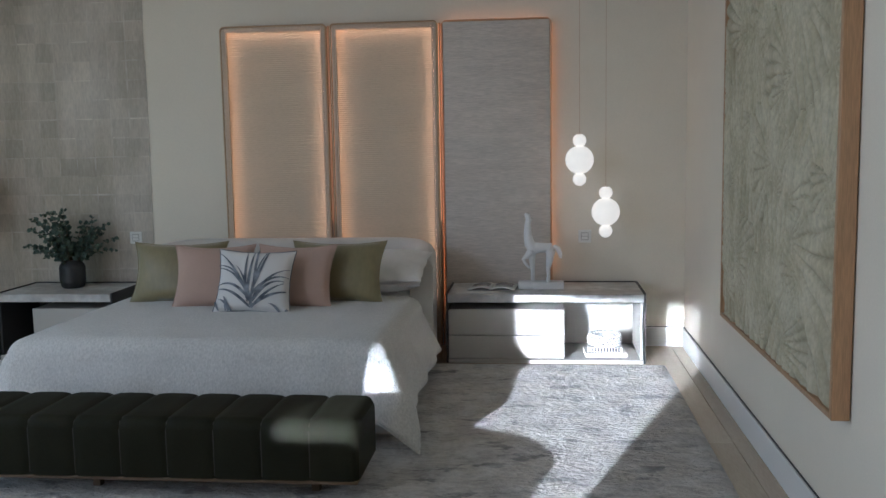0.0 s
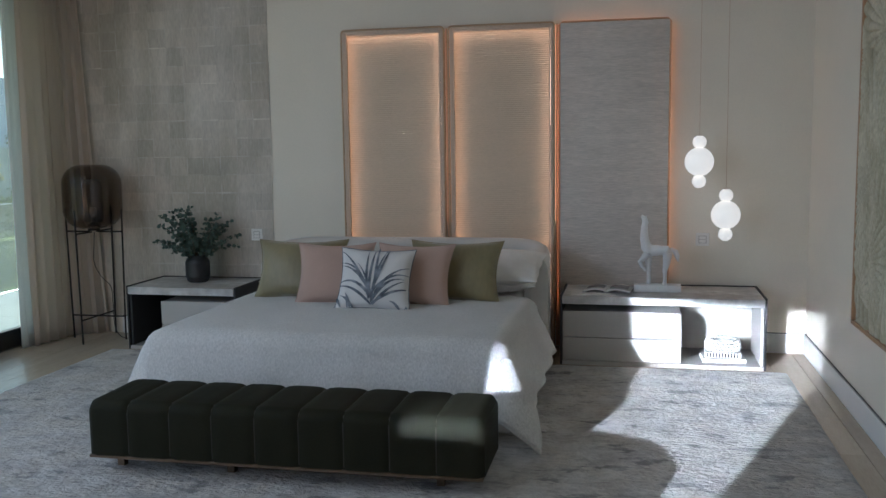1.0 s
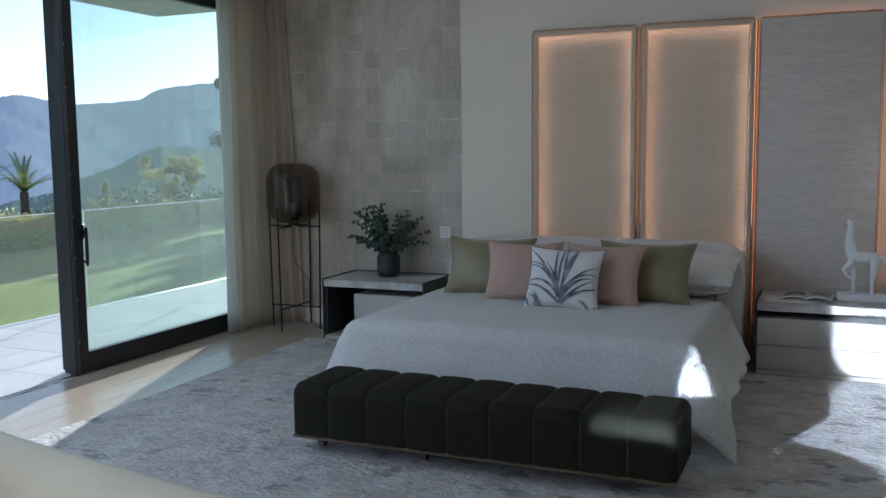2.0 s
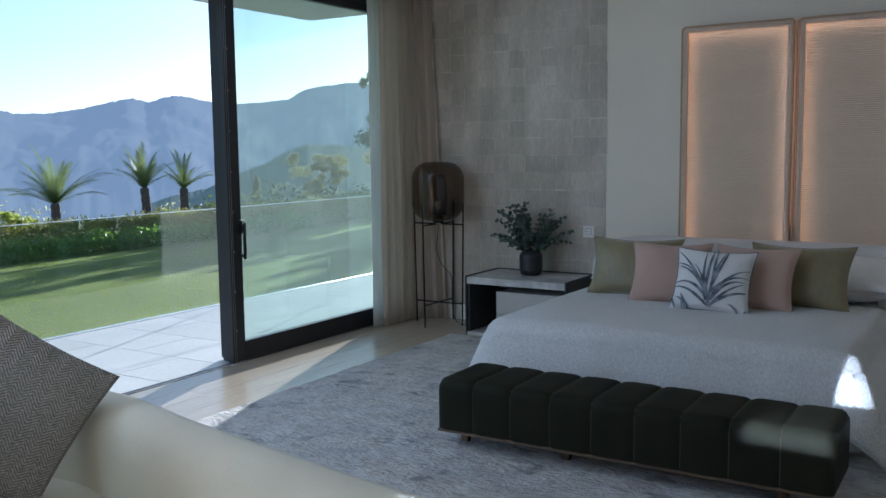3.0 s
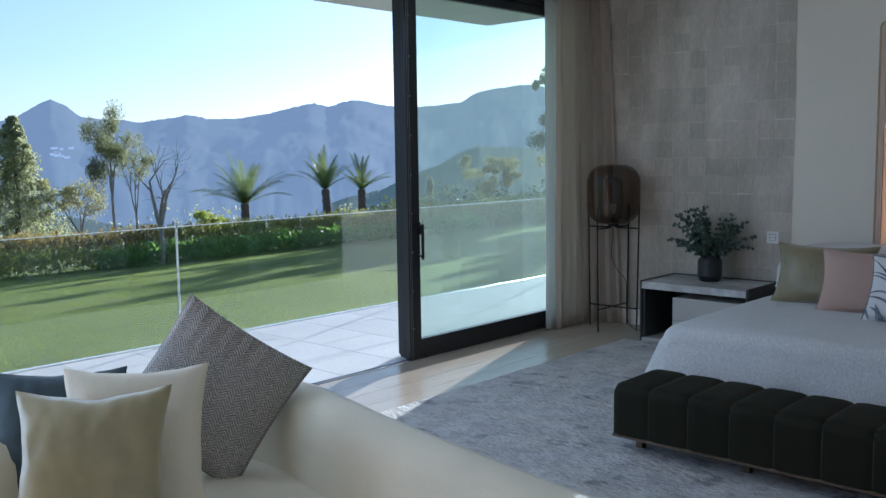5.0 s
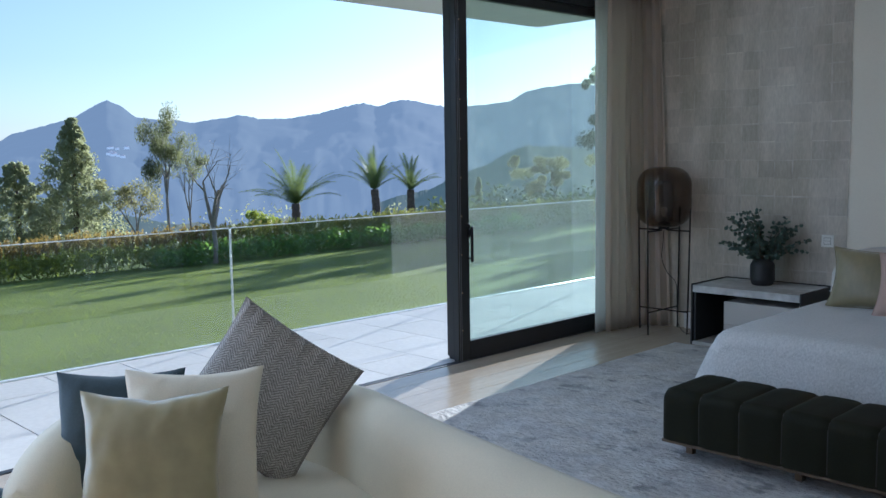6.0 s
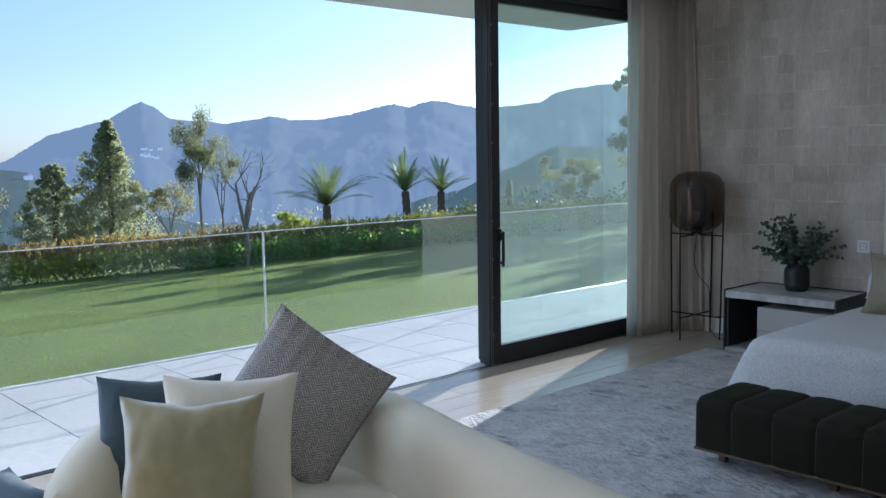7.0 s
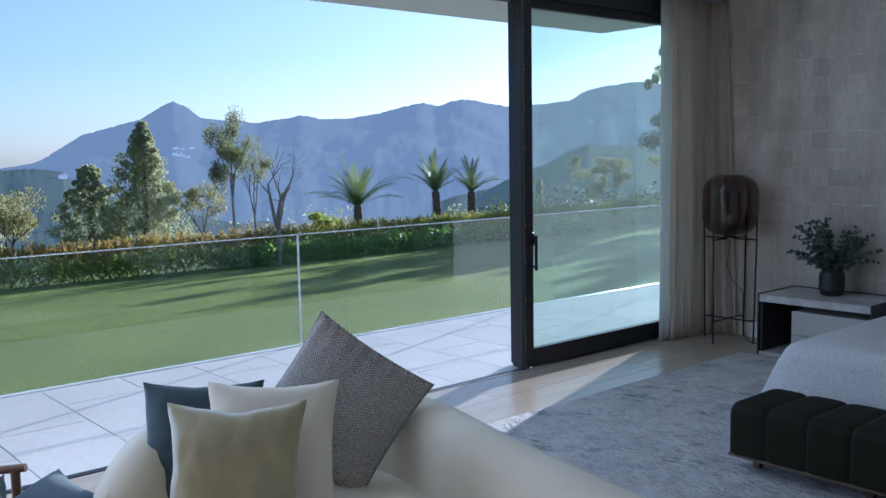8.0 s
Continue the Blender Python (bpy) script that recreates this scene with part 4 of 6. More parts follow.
def horse():
    """A stylised upright horse figure of white plaster on a block."""
    bm = bmesh.new()
    box(bm, -0.17, 0.17, -0.06, 0.06, 0, 0.052, 0.006, 2)
    z = 0.052
    tube(bm, [(-0.075, 0, 0.29), (-0.06, 0, 0.30), (-0.02, 0, 0.305), (0.03, 0, 0.305), (0.065, 0, 0.30), (0.085, 0, 0.285)], [0.02, 0.044, 0.040, 0.036, 0.043, 0.022], 14)
    tube(bm, [(-0.055, 0, 0.30), (-0.085, 0, 0.335), (-0.098, 0, 0.40), (-0.098, 0, 0.47), (-0.092, 0, 0.52)], [0.046, 0.040, 0.032, 0.026, 0.02], 14)
    tube(bm, [(-0.085, 0, 0.50), (-0.095, 0, 0.532), (-0.108, 0, 0.552), (-0.118, 0, 0.563)], [0.021, 0.021, 0.016, 0.008], 12)
    for s in (-1, 1):
        tube(bm, [(0.072, 0.02 * s, 0.29), (0.066, 0.022 * s, 0.22), (0.052, 0.024 * s, 0.15), (0.055, 0.024 * s, 0.09), (0.052, 0.024 * s, z - 0.002)], [0.036, 0.028, 0.016, 0.013, 0.016], 10)
    tube(bm, [(-0.07, 0.02, 0.29), (-0.066, 0.022, 0.2), (-0.062, 0.022, 0.12), (-0.062, 0.022, z - 0.002)], [0.034, 0.022, 0.015, 0.017], 10)
    tube(bm, [(-0.075, -0.02, 0.28), (-0.115, -0.025, 0.235), (-0.132, -0.025, 0.225), (-0.115, -0.025, 0.19), (-0.085, -0.025, 0.155)], [0.03, 0.018, 0.014, 0.012, 0.009], 10)
    tube(bm, [(0.08, 0, 0.30), (0.105, 0, 0.312), (0.125, 0, 0.30), (0.14, 0, 0.265), (0.148, 0, 0.225)], [0.014, 0.017, 0.02, 0.018, 0.007], 10)
    for s in (-1, 1):
        tube(bm, [(-0.088, 0.008 * s, 0.535), (-0.082, 0.012 * s, 0.562)], [0.007, 0.002], 6)
    ob = part("horse_statue", bm, M["plaster"])
    ob.location = (-0.095, 6.80, 0.5105)
    tagged(ob, "slender white plaster horse statue on a flat block", "statue")


horse()


def open_book():
    b = empty("open_book", (-0.43, 6.72, 0.511), label="open illustrated book lying on the marble top", category="book")
    for s in (-1, 1):
        def fn(u, v, s=s):
            x = s * u * 0.17
            z = 0.012 + 0.022 * math.sin(math.pi * min(1, u * 1.05)) ** 0.8 * (1 - 0.4 * u)
            return (x, -0.115 + 0.23 * v + 0.01 * u * s, z)
        bm = bmesh.new()
        g = sheet(bm, fn, 14, 6)
        part("page_block", bm, M["paper"], b).modifiers.new("thick", "SOLIDIFY").thickness = 0.010
        def fp(u, v, fn=fn):
            x, y, z = fn(0.12 + 0.76 * u, 0.12 + 0.6 * v)
            return (x, y, z + 0.0075)
        bm = bmesh.new()
        sheet(bm, fp, 10, 4)
        part("picture", bm, M["print_grey"], b)
    boxed("cover", (-0.178, 0.178, -0.12, 0.12, 0.0, 0.005), M["print_grey"], b, 0.001)
    b.rotation_euler = (0, 0, radians(-6))
    m = boxed("magazine", (-0.16, 0.16, -0.11, 0.11, 0, 0.006), M["paper"], None, 0.001)
    m.matrix_basis = pose(-0.56, 6.66, 0.511, 0, 0, 4)
    tagged(m, "pale magazine under the open book", "magazine")
    b.location = (-0.45, 6.75, 0.518)


open_book()


def shelf_things():
    for k, (z, w, d, h, r, mat, lab) in enumerate(((0.031, 0.30, 0.22, 0.032, 2, M["paper"], "large white book lying flat"), (0.064, 0.25, 0.19, 0.040, -3, M["print_grey"], "book with a striped grey and white spine"))):
        b = empty("book", (0.37, 6.70, z), label=lab, category="book", group="books in the bedside cabinet")
        boxed("cover", (-w / 2, w / 2, -d / 2, d / 2, 0, h), M["paper"], b, 0.003)
        if k == 1:
            for i in range(11):
                x = -w / 2 + 0.012 + i * (w - 0.02) / 11
                boxed("stripe", (x, x + 0.010, -d / 2 - 0.0015, -d / 2 - 0.0002, 0.004, h - 0.004), M["dark"], b, 0)
        else:
            for i in range(3):
                boxed("title_bar", (-0.04 + i * 0.03, -0.018 + i * 0.03, -d / 2 - 0.0012, -d / 2 - 0.0002, 0.012, 0.018), M["print_grey"], b, 0)
        b.rotation_euler = (0, 0, radians(r))
    w = empty("rope_bowl", (0.37, 6.70, 0.105), label="round white knotted rope bowl on two books", category="bowl")
    rng = random.Random(3)
    for row in range(4):
        bm = bmesh.new()
        R = 0.098 + 0.018 * math.sin((row + 0.6) / 4 * math.pi)
        n = 22
        for k in range(n):
            a = 2 * math.pi * (k + row * 0.5) / n
            geo = bmesh.ops.create_icosphere(bm, subdivisions=1, radius=0.016)
            for v in geo["verts"]:
                v.co = Vector((v.co.x * 1.1, v.co.y * 1.1, v.co.z * 0.9)) + Vector((R * math.cos(a), R * math.sin(a), 0.014 + row * 0.021 + rng.uniform(-0.002, 0.002)))
        part("rope_coil", bm, M["rope"], w)
    bm = bmesh.new()
    lathe(bm, [(0, 0.002), (0.09, 0.002), (0.10, 0.04), (0.092, 0.075)], 28)
    part("inner_bowl", bm, M["print_grey"], w)
    s = empty("socket", (0.18, 7.074, 0.40), label="double socket on the cabinet's back board", category="socket")


shelf_things()
for o in [o for o in bpy.data.objects if o.name == "socket"]:
    boxed("plate", (-0.05, 0.05, -0.008, 0.0, -0.04, 0.0), M["plastic"], o, 0.002)
    boxed("insert", (-0.04, -0.004, -0.0105, -0.0085, -0.034, -0.006), M["white"], o, 0.001)
    boxed("insert", (0.004, 0.04, -0.0105, -0.0085, -0.034, -0.006), M["white"], o, 0.001)


def pendant(x, y, zc, label):
    p = empty("pendant_lamp", (x, y, zc), label=label, category="pendant lamp", group="pendant lamps")
    def ball(name, z, r, lab=""):
        bm = bmesh.new()
        lathe(bm, [(r * math.sin(math.pi * k / 16), z - r * math.cos(math.pi * k / 16)) for k in range(17)], 32)
        return part(name, bm, M["opal"], p, lab)
    big = ball("large_globe", 0, 0.104)
    ball("small_globe", 0.142, 0.049)
    ball("small_globe", -0.142, 0.049)
    for z in (0.098, -0.098, 0.188):
        bm = bmesh.new()
        lathe(bm, [(0, z - 0.004), (0.019, z - 0.004), (0.019, z + 0.004), (0, z + 0.004)], 20)
        part("collar", bm, M["bronze"], big, "thin brass collar")
    bm = bmesh.new()
    tube(bm, [(0, 0, 0.19), (0, 0, TOP - zc - 0.001)], 0.0016, 6)
    part("cord", bm, M["bronze"], p)
    bm = bmesh.new()
    lathe(bm, [(0, TOP - zc - 0.025), (0.05, TOP - zc - 0.025), (0.05, TOP - zc - 0.001), (0, TOP - zc - 0.001)], 24)
    part("ceiling_rose", bm, M["bronze"], p)


pendant(0.192, 6.83, 1.465, "upper pendant of three stacked opal glass globes")
pendant(0.384, 6.83, 1.078, "lower pendant of three stacked opal glass globes")


def switch(x, z):
    s = empty("wall_switch", (x, WALL_Y, z), label="square cream double switch plate on the wall", category="switch", group="wall switches")
    plate = boxed("plate", (-0.05, 0.05, -0.010, -0.001, -0.05, 0.05), M["plastic"], s, 0.003)
    boxed("recess_frame", (-0.03, 0.03, -0.0125, -0.0105, -0.03, 0.03), M["lacquer"], s, 0.001)
    boxed("rocker", (-0.024, 0.024, -0.016, -0.013, 0.002, 0.024), M["plastic"], plate, 0.001)
    boxed("rocker", (-0.024, 0.024, -0.016, -0.013, -0.024, -0.002), M["plastic"], plate, 0.001)


switch(0.245, 0.867)
switch(-3.397, 0.88)


def cord_end():
    bm = bmesh.new()
    tube(bm, [(0.0, 0, 0), (0.015, -0.006, 0.004), (0.03, -0.004, 0.016), (0.034, 0, 0.03)], 0.004, 6)
    ob = part("hook", bm, M["bronze"])
    ob.location = (-0.868, 7.062, 0.115)
    tagged(ob, "small brass hook by the bed's side", "hook")


cord_end()


# ---------------------------------------------------------------- by the window
def vase():
    v = empty("vase", (-3.82, 6.86, 0.511), label="black ribbed ceramic vase with eucalyptus on the bedside cabinet", category="vase")
    bm = bmesh.new()
    prof = [(0, 0.0), (0.075, 0.0), (0.088, 0.012), (0.096, 0.04)]
    for k in range(34):
        z = 0.045 + k * 0.0046
        prof.append((0.099 + (0.0016 if k % 2 else 0) - 0.02 * max(0, (k - 24) / 10) ** 2, z))
    prof += [(0.072, 0.212), (0.068, 0.222), (0.062, 0.222), (0.062, 0.1), (0, 0.1)]
    lathe(bm, prof, 36)
    part("body", bm, M["vase"], v)
    rng = random.Random(21)
    lm, sm = bmesh.new(), bmesh.new()
    for k in range(40):
        a = rng.uniform(0, 2 * math.pi)
        spread = rng.uniform(0.05, 1.0)
        ln = rng.uniform(0.30, 0.48)
        pts, p = [], Vector((0.03 * math.cos(a), 0.03 * math.sin(a), 0.17))
        el = radians(88 - 52 * spread)
        for i in range(9):
            pts.append(p.copy())
            e = el - radians(46) * (i / 8) ** 1.5 * spread * 1.3
            p += Vector((math.cos(a) * math.cos(e), math.sin(a) * math.cos(e) * 0.62, math.sin(e))) * ln / 8
            a += rng.uniform(-0.08, 0.08)
        tube(sm, pts, [0.0028 - 0.0002 * i for i in range(9)], 5)
        for i in range(2, 9):
            for s in range(4):
                b = rng.uniform(0, 6.28)
                r = rng.uniform(0.016, 0.025) * (1.15 - 0.05 * i)
                away = Vector((math.cos(b), math.sin(b), rng.uniform(-0.3, 0.7))).normalized()
                c = pts[i] + away * (r + 0.004)
                nrm = (away.cross(Vector((rng.uniform(-1, 1), rng.uniform(-1, 1), 0.6)))).normalized()
                sd = nrm.cross(away)
                ring = [lm.verts.new(c + away * r * math.cos(q * math.pi / 3) + sd * r * 0.9 * math.sin(q * math.pi / 3) + nrm * 0.15 * r * math.cos(2 * q)) for q in range(6)]
                lm.faces.new(ring)
    tagged(part("leaves", lm, M["euca"], v, "grey-green round eucalyptus leaves", smooth=False), kind="stuff")
    tagged(part("stems", sm, M["stem"], v), kind="stuff")


vase()


def floor_lamp():
    cx, cy = -4.755, 6.85
    f = empty("floor_lamp", (cx, cy, 0), label="floor lamp with a smoked glass capsule on thin black legs", category="floor lamp")
    z0, z1, R = 0.955, 1.49, 0.240
    prof = [(0.03, z0)]
    for k in range(13):
        t = k / 12 * math.pi / 2
        prof.append((R - 0.16 + 0.16 * math.sin(t), z0 + 0.16 - 0.16 * math.cos(t)))
    for k in range(13):
        t = k / 12 * math.pi / 2
        prof.append((R - 0.16 + 0.16 * math.cos(t), z1 - 0.16 + 0.16 * math.sin(t)))
    prof.append((0, z1))
    bm = bmesh.new()
    lathe(bm, prof, 48)
    part("glass_shade", bm, M["smoke"], f, "smoked brown glass capsule shade")
    bm = bmesh.new()
    lathe(bm, [(0.075, z0 + 0.05), (0.082, z0 + 0.10), (0.082, z0 + 0.36), (0.06, z0 + 0.41), (0, z0 + 0.42)], 32)
    part("inner_glass", bm, M["smoke"], f, "inner smoked glass cylinder")
    bm = bmesh.new()
    lathe(bm, [(0, z0 - 0.02), (0.05, z0 - 0.02), (0.05, z0 + 0.03), (0.02, z0 + 0.05), (0.02, z0 + 0.09), (0, z0 + 0.09)], 24)
    holder = part("lamp_holder", bm, M["black"], f)
    bm = bmesh.new()
    lathe(bm, [(0.012, z0 + 0.09), (0.028, z0 + 0.13), (0.03, z0 + 0.15), (0.02, z0 + 0.175), (0, z0 + 0.18)], 20)
    part("bulb", bm, M["plastic"], holder)
    for k in range(4):
        a = radians(90 * k)
        c, s = math.cos(a), math.sin(a)
        bm = bmesh.new()
        tube(bm, [(0.265 * c, 0.265 * s, 1.12), (0.262 * c, 0.262 * s, 0.93), (0.245 * c, 0.245 * s, 0.0)], 0.0075, 8)
        leg = part("leg", bm, M["black"], f)
        bm = bmesh.new()
        tube(bm, [(0.04 * c, 0.04 * s, 0.925), (0.262 * c, 0.262 * s, 0.925)], 0.007, 8)
        part("cradle_arm", bm, M["black"], leg)
    for k in range(2):
        a = radians(90 * k)
        c, s = math.cos(a), math.sin(a)
        bm = bmesh.new()
        tube(bm, [(-0.248 * c, -0.248 * s, 0.2 + 0.001 * k), (0.248 * c, 0.248 * s, 0.2 + 0.001 * k)], 0.0065, 8)
        part("stretcher", bm, M["black"], f)
    bm = bmesh.new()
    pts = [(0, 0, 0.92), (-0.01, 0, 0.8), (-0.03, 0.02, 0.66), (0.02, 0.03, 0.54), (0.11, 0.03, 0.45), (0.14, 0.0, 0.3), (0.16, -0.02, 0.12), (0.21, 0.0, 0.02), (0.30, 0.05, 0.008), (0.40, 0.3, 0.008)]
    smooth = []
    for i in range(len(pts) - 1):
        p0, p1, p2, p3 = [Vector(pts[max(0, min(len(pts) - 1, i + d))]) for d in (-1, 0, 1, 2)]
        for q in range(5):
            t = q / 5
            smooth.append(0.5 * ((2 * p1) + (p2 - p0) * t + (2 * p0 - 5 * p1 + 4 * p2 - p3) * t * t + (3 * p1 - p0 - 3 * p2 + p3) * t ** 3))
    tube(bm, smooth, 0.003, 6)
    part("cable", bm, M["black"], f)


floor_lamp()


def curtain(name, line, folds, amp, mat, label, seed, flare):
    """A hanging cloth along a line on the floor, folded in waves across that line."""
    bm = bmesh.new()
    track = [Vector(p) for p in line]
    def fn(u, v):
        q = u * (len(track) - 1)
        i = min(int(q), len(track) - 2)
        p = track[i].lerp(track[i + 1], q - i)
        d = (track[i + 1] - track[i]).normalized()
        out = Vector((d.y, -d.x))
        ph = u * folds * 2 * math.pi + 0.6 * noise.noise((u * 4, v * 1.3, seed))
        a = amp * (0.75 + 0.5 * noise.noise((u * 5, seed, v * 0.7)))
        p = p + out * (a * math.sin(ph) + 0.012 * noise.noise((u * 9, v * 2.5, seed))) + d * (0.3 * a * math.sin(2 * ph))
        p.x -= flare * v * u ** 2
        return (p.x, min(p.y, WALL_Y - 0.012), 0.006 + v * (TOP - 0.03))
    sheet(bm, fn, 24 * folds, 24)
    ob = part(name, bm, mat)
    ob.modifiers.new("thick", "SOLIDIFY").thickness = 0.003
    return tagged(ob, label, "curtain", "curtains by the window")


curtain("curtain", [(-5.11, 6.47), (-5.10, 6.78), (-5.06, 6.97), (-4.82, 7.08)], 8, 0.042, M["curtain"], "beige floor-length curtain gathered in soft folds", 2, 0.14)
curtain("voile_curtain", [(-5.16, 6.37), (-5.16, 6.48), (-5.16, 6.60)], 5, 0.026, M["voile"], "sheer white voile curtain drawn against the window", 7, 0.0)


# ---------------------------------------------------------------- the sofa corner
def spline(pts, n):
    out = []
    for i in range(len(pts) - 1):
        p0, p1, p2, p3 = [Vector(pts[max(0, min(len(pts) - 1, i + d))]) for d in (-1, 0, 1, 2)]
        for q in range(n):
            t = q / n
            out.append(0.5 * ((2 * p1) + (p2 - p0) * t + (2 * p0 - 5 * p1 + 4 * p2 - p3) * t * t + (3 * p1 - p0 - 3 * p2 + p3) * t ** 3))
    return out + [Vector(pts[-1])]


def sofa():
    s = empty("sofa", (-2.6, 1.3, 0), label="cream velvet sofa with a low curved back", category="sofa")
    # the line of the back's crest: x, y, height
    line = spline([(-1.05, 1.66, 0.60), (-1.35, 1.70, 0.68), (-1.9, 1.73, 0.71), (-2.6, 1.84, 0.72), (-3.15, 1.94, 0.73), (-3.50, 1.84, 0.74), (-3.66, 1.46, 0.74), (-3.58, 1.10, 0.74), (-3.47, 0.88, 0.68), (-3.40, 0.74, 0.55)], 8)
    bm = bmesh.new()
    rings = []
    for i, p in enumerate(line):
        d = (line[min(i + 1, len(line) - 1)] - line[max(i - 1, 0)]).to_2d().normalized()
        out = Vector((d.y, -d.x))
        if (Vector((-2.4, 0.8)) - p.to_2d()).dot(out) > 0:
            out = -out
        f = min(1, min(i, len(line) - 1 - i) / 5)
        half = 0.13 * (0.45 + 0.55 * math.sin(f * math.pi / 2))
        top = p.z
        prof = [(-half - 0.02, 0.10), (-half - 0.03, 0.30), (-half, top - 0.16), (-half * 0.9, top - 0.08), (-half * 0.6, top - 0.025), (0, top), (half * 0.6, top - 0.03), (half * 0.95, top - 0.10), (half * 1.05, top - 0.25), (half, 0.25), (half * 0.9, 0.10)]
        rings.append([bm.verts.new((p.x + out.x * a + 2.6, p.y + out.y * a - 1.3, z)) for a, z in prof])
    m = len(rings[0])
    for a, c in zip(rings, rings[1:]):
        for k in range(m):
            bm.faces.new((a[k], a[(k + 1) % m], c[(k + 1) % m], c[k]))
    bm.faces.new(rings[0])
    bm.faces.new(rings[-1])
    part("backrest", bm, M["sofa"], s, "continuous curved backrest")
    # the seat fills the bay in front of the back
    edge = [(p.x + 0.0, p.y - 0.0) for p in line]
    front = [(v.x, v.y) for v in spline([(-3.20, 0.52, 0), (-2.95, 0.62, 0), (-2.7, 0.80, 0), (-2.2, 0.86, 0), (-1.6, 0.82, 0), (-1.15, 0.92, 0), (-1.0, 1.25, 0)], 5)]
    loop = [(x * 0.97 + 0.03 * -2.4, y * 0.97 + 0.03 * 1.2) for x, y in edge] + front
    bm = bmesh.new()
    levels = []
    c = Vector((sum(x for x, y in loop) / len(loop), sum(y for x, y in loop) / len(loop)))
    for k, (sc, z) in enumerate(((0.98, 0.14), (1.0, 0.2), (1.0, 0.36), (0.985, 0.405), (0.95, 0.425), (0.6, 0.435))):
        levels.append([bm.verts.new((c.x + (x - c.x) * sc + 2.6, c.y + (y - c.y) * sc - 1.3, z)) for x, y in loop])
    for a, b in zip(levels, levels[1:]):
        for k in range(len(loop)):
            bm.faces.new((a[k], a[(k + 1) % len(loop)], b[(k + 1) % len(loop)], b[k]))
    bm.faces.new(levels[-1])
    bm.faces.new(levels[0])
    part("seat", bm, M["sofa"], s, "deep cream seat cushion")
    for x, y in ((-1.3, 1.5), (-3.4, 1.5), (-3.2, 0.8), (-1.5, 1.0)):
        bm = bmesh.new()
        lathe(bm, [(0, 0.012), (0.03, 0.012), (0.035, 0.14), (0, 0.14)], 16, (x + 2.6, y - 1.3))
        part("foot", bm, M["black"], s)


sofa()


def herringbone(ob, w, h, d, seed, pinch):
    """Zig-zag ribs of pale wool laid over the dark ground of the cushion."""
    def front(x, z):
        u, v = 2 * x / w, 2 * z / h - 1
        if abs(u) > 0.975 or abs(v) > 0.975:
            return None
        t = (max(0, 1 - abs(u) ** 2.4) * max(0, 1 - abs(v) ** 2.4)) ** 0.55
        wr = 0.05 * noise.noise((u * 2.2, v * 2.2, seed)) + 0.022 * noise.noise((u * 7, v * 7, seed + 3)) * (0.3 + abs(u * v))
        return -(d / 2 * (t * (1 + wr) + 0.012)) - 0.0022
    bm = bmesh.new()
    pitch, step, amp = 0.0125, 0.011, 0.030
    nx, nz = int(w / step), int(h / pitch)
    for r in range(-3, nz + 1):
        last = None
        for k in range(nx + 1):
            x = -w / 2 + k * step
            z = r * pitch + amp * abs((k % 6) / 3 - 1)
            u, v = 2 * x / w, 2 * z / h - 1
            xs = x * (1 - pinch * (1 - v * v) * abs(u) ** 3)
            zs = (v * (1 - pinch * (1 - u * u) * abs(v) ** 3)) * h / 2 + h / 2
            y = front(x, z)
            if y is None:
                last = None
                continue
            q = (bm.verts.new((xs, y, zs)), bm.verts.new((xs, y, zs + 0.0068)))
            if last:
                bm.faces.new((last[0], q[0], q[1], last[1]))
            last = q
    tagged(part("wool_zigzag", bm, M["tweed_light"], ob, "cream herringbone weave", smooth=False), kind="stuff")


def centred(ob, centre, h, lean, turn, roll):
    m = pose(0, 0, 0, -lean, 0, turn) @ pose(0, 0, 0, 0, roll, 0)
    ob.matrix_basis = Matrix.Translation(Vector(centre) - m.to_3x3() @ Vector((0, 0, h / 2))) @ m


def sofa_cushions():
    o = cushion("herringbone_cushion", (0, 0, 0), 0.54, 0.54, 0.17, 0, 0, M["tweed_dark"], "large grey and cream herringbone cushion standing on its corner", 41, pinch=0.06)
    centred(o, (-3.235, 1.615, 0.735), 0.54, 14, 50, 34)
    herringbone(o, 0.54, 0.54, 0.17, 41, 0.06)
    o = cushion("cream_cushion", (-2.99, 1.145, 0.44), 0.47, 0.51, 0.13, 20, 49.5, M["cream"], "plain cream cotton cushion on the sofa", 42, rumple=1.9)
    o = cushion("petrol_cushion", (-3.30, 1.04, 0.44), 0.45, 0.47, 0.12, 16, 50, M["petrol"], "dark petrol velvet cushion on the sofa", 43, rumple=1.9)
    o = cushion("champagne_cushion", (-2.90, 0.955, 0.44), 0.47, 0.49, 0.15, 20, 50, M["gold"], "champagne satin cushion with a dented top", 44, dent=0.10, pinch=0.13, rumple=1.7)


sofa_cushions()


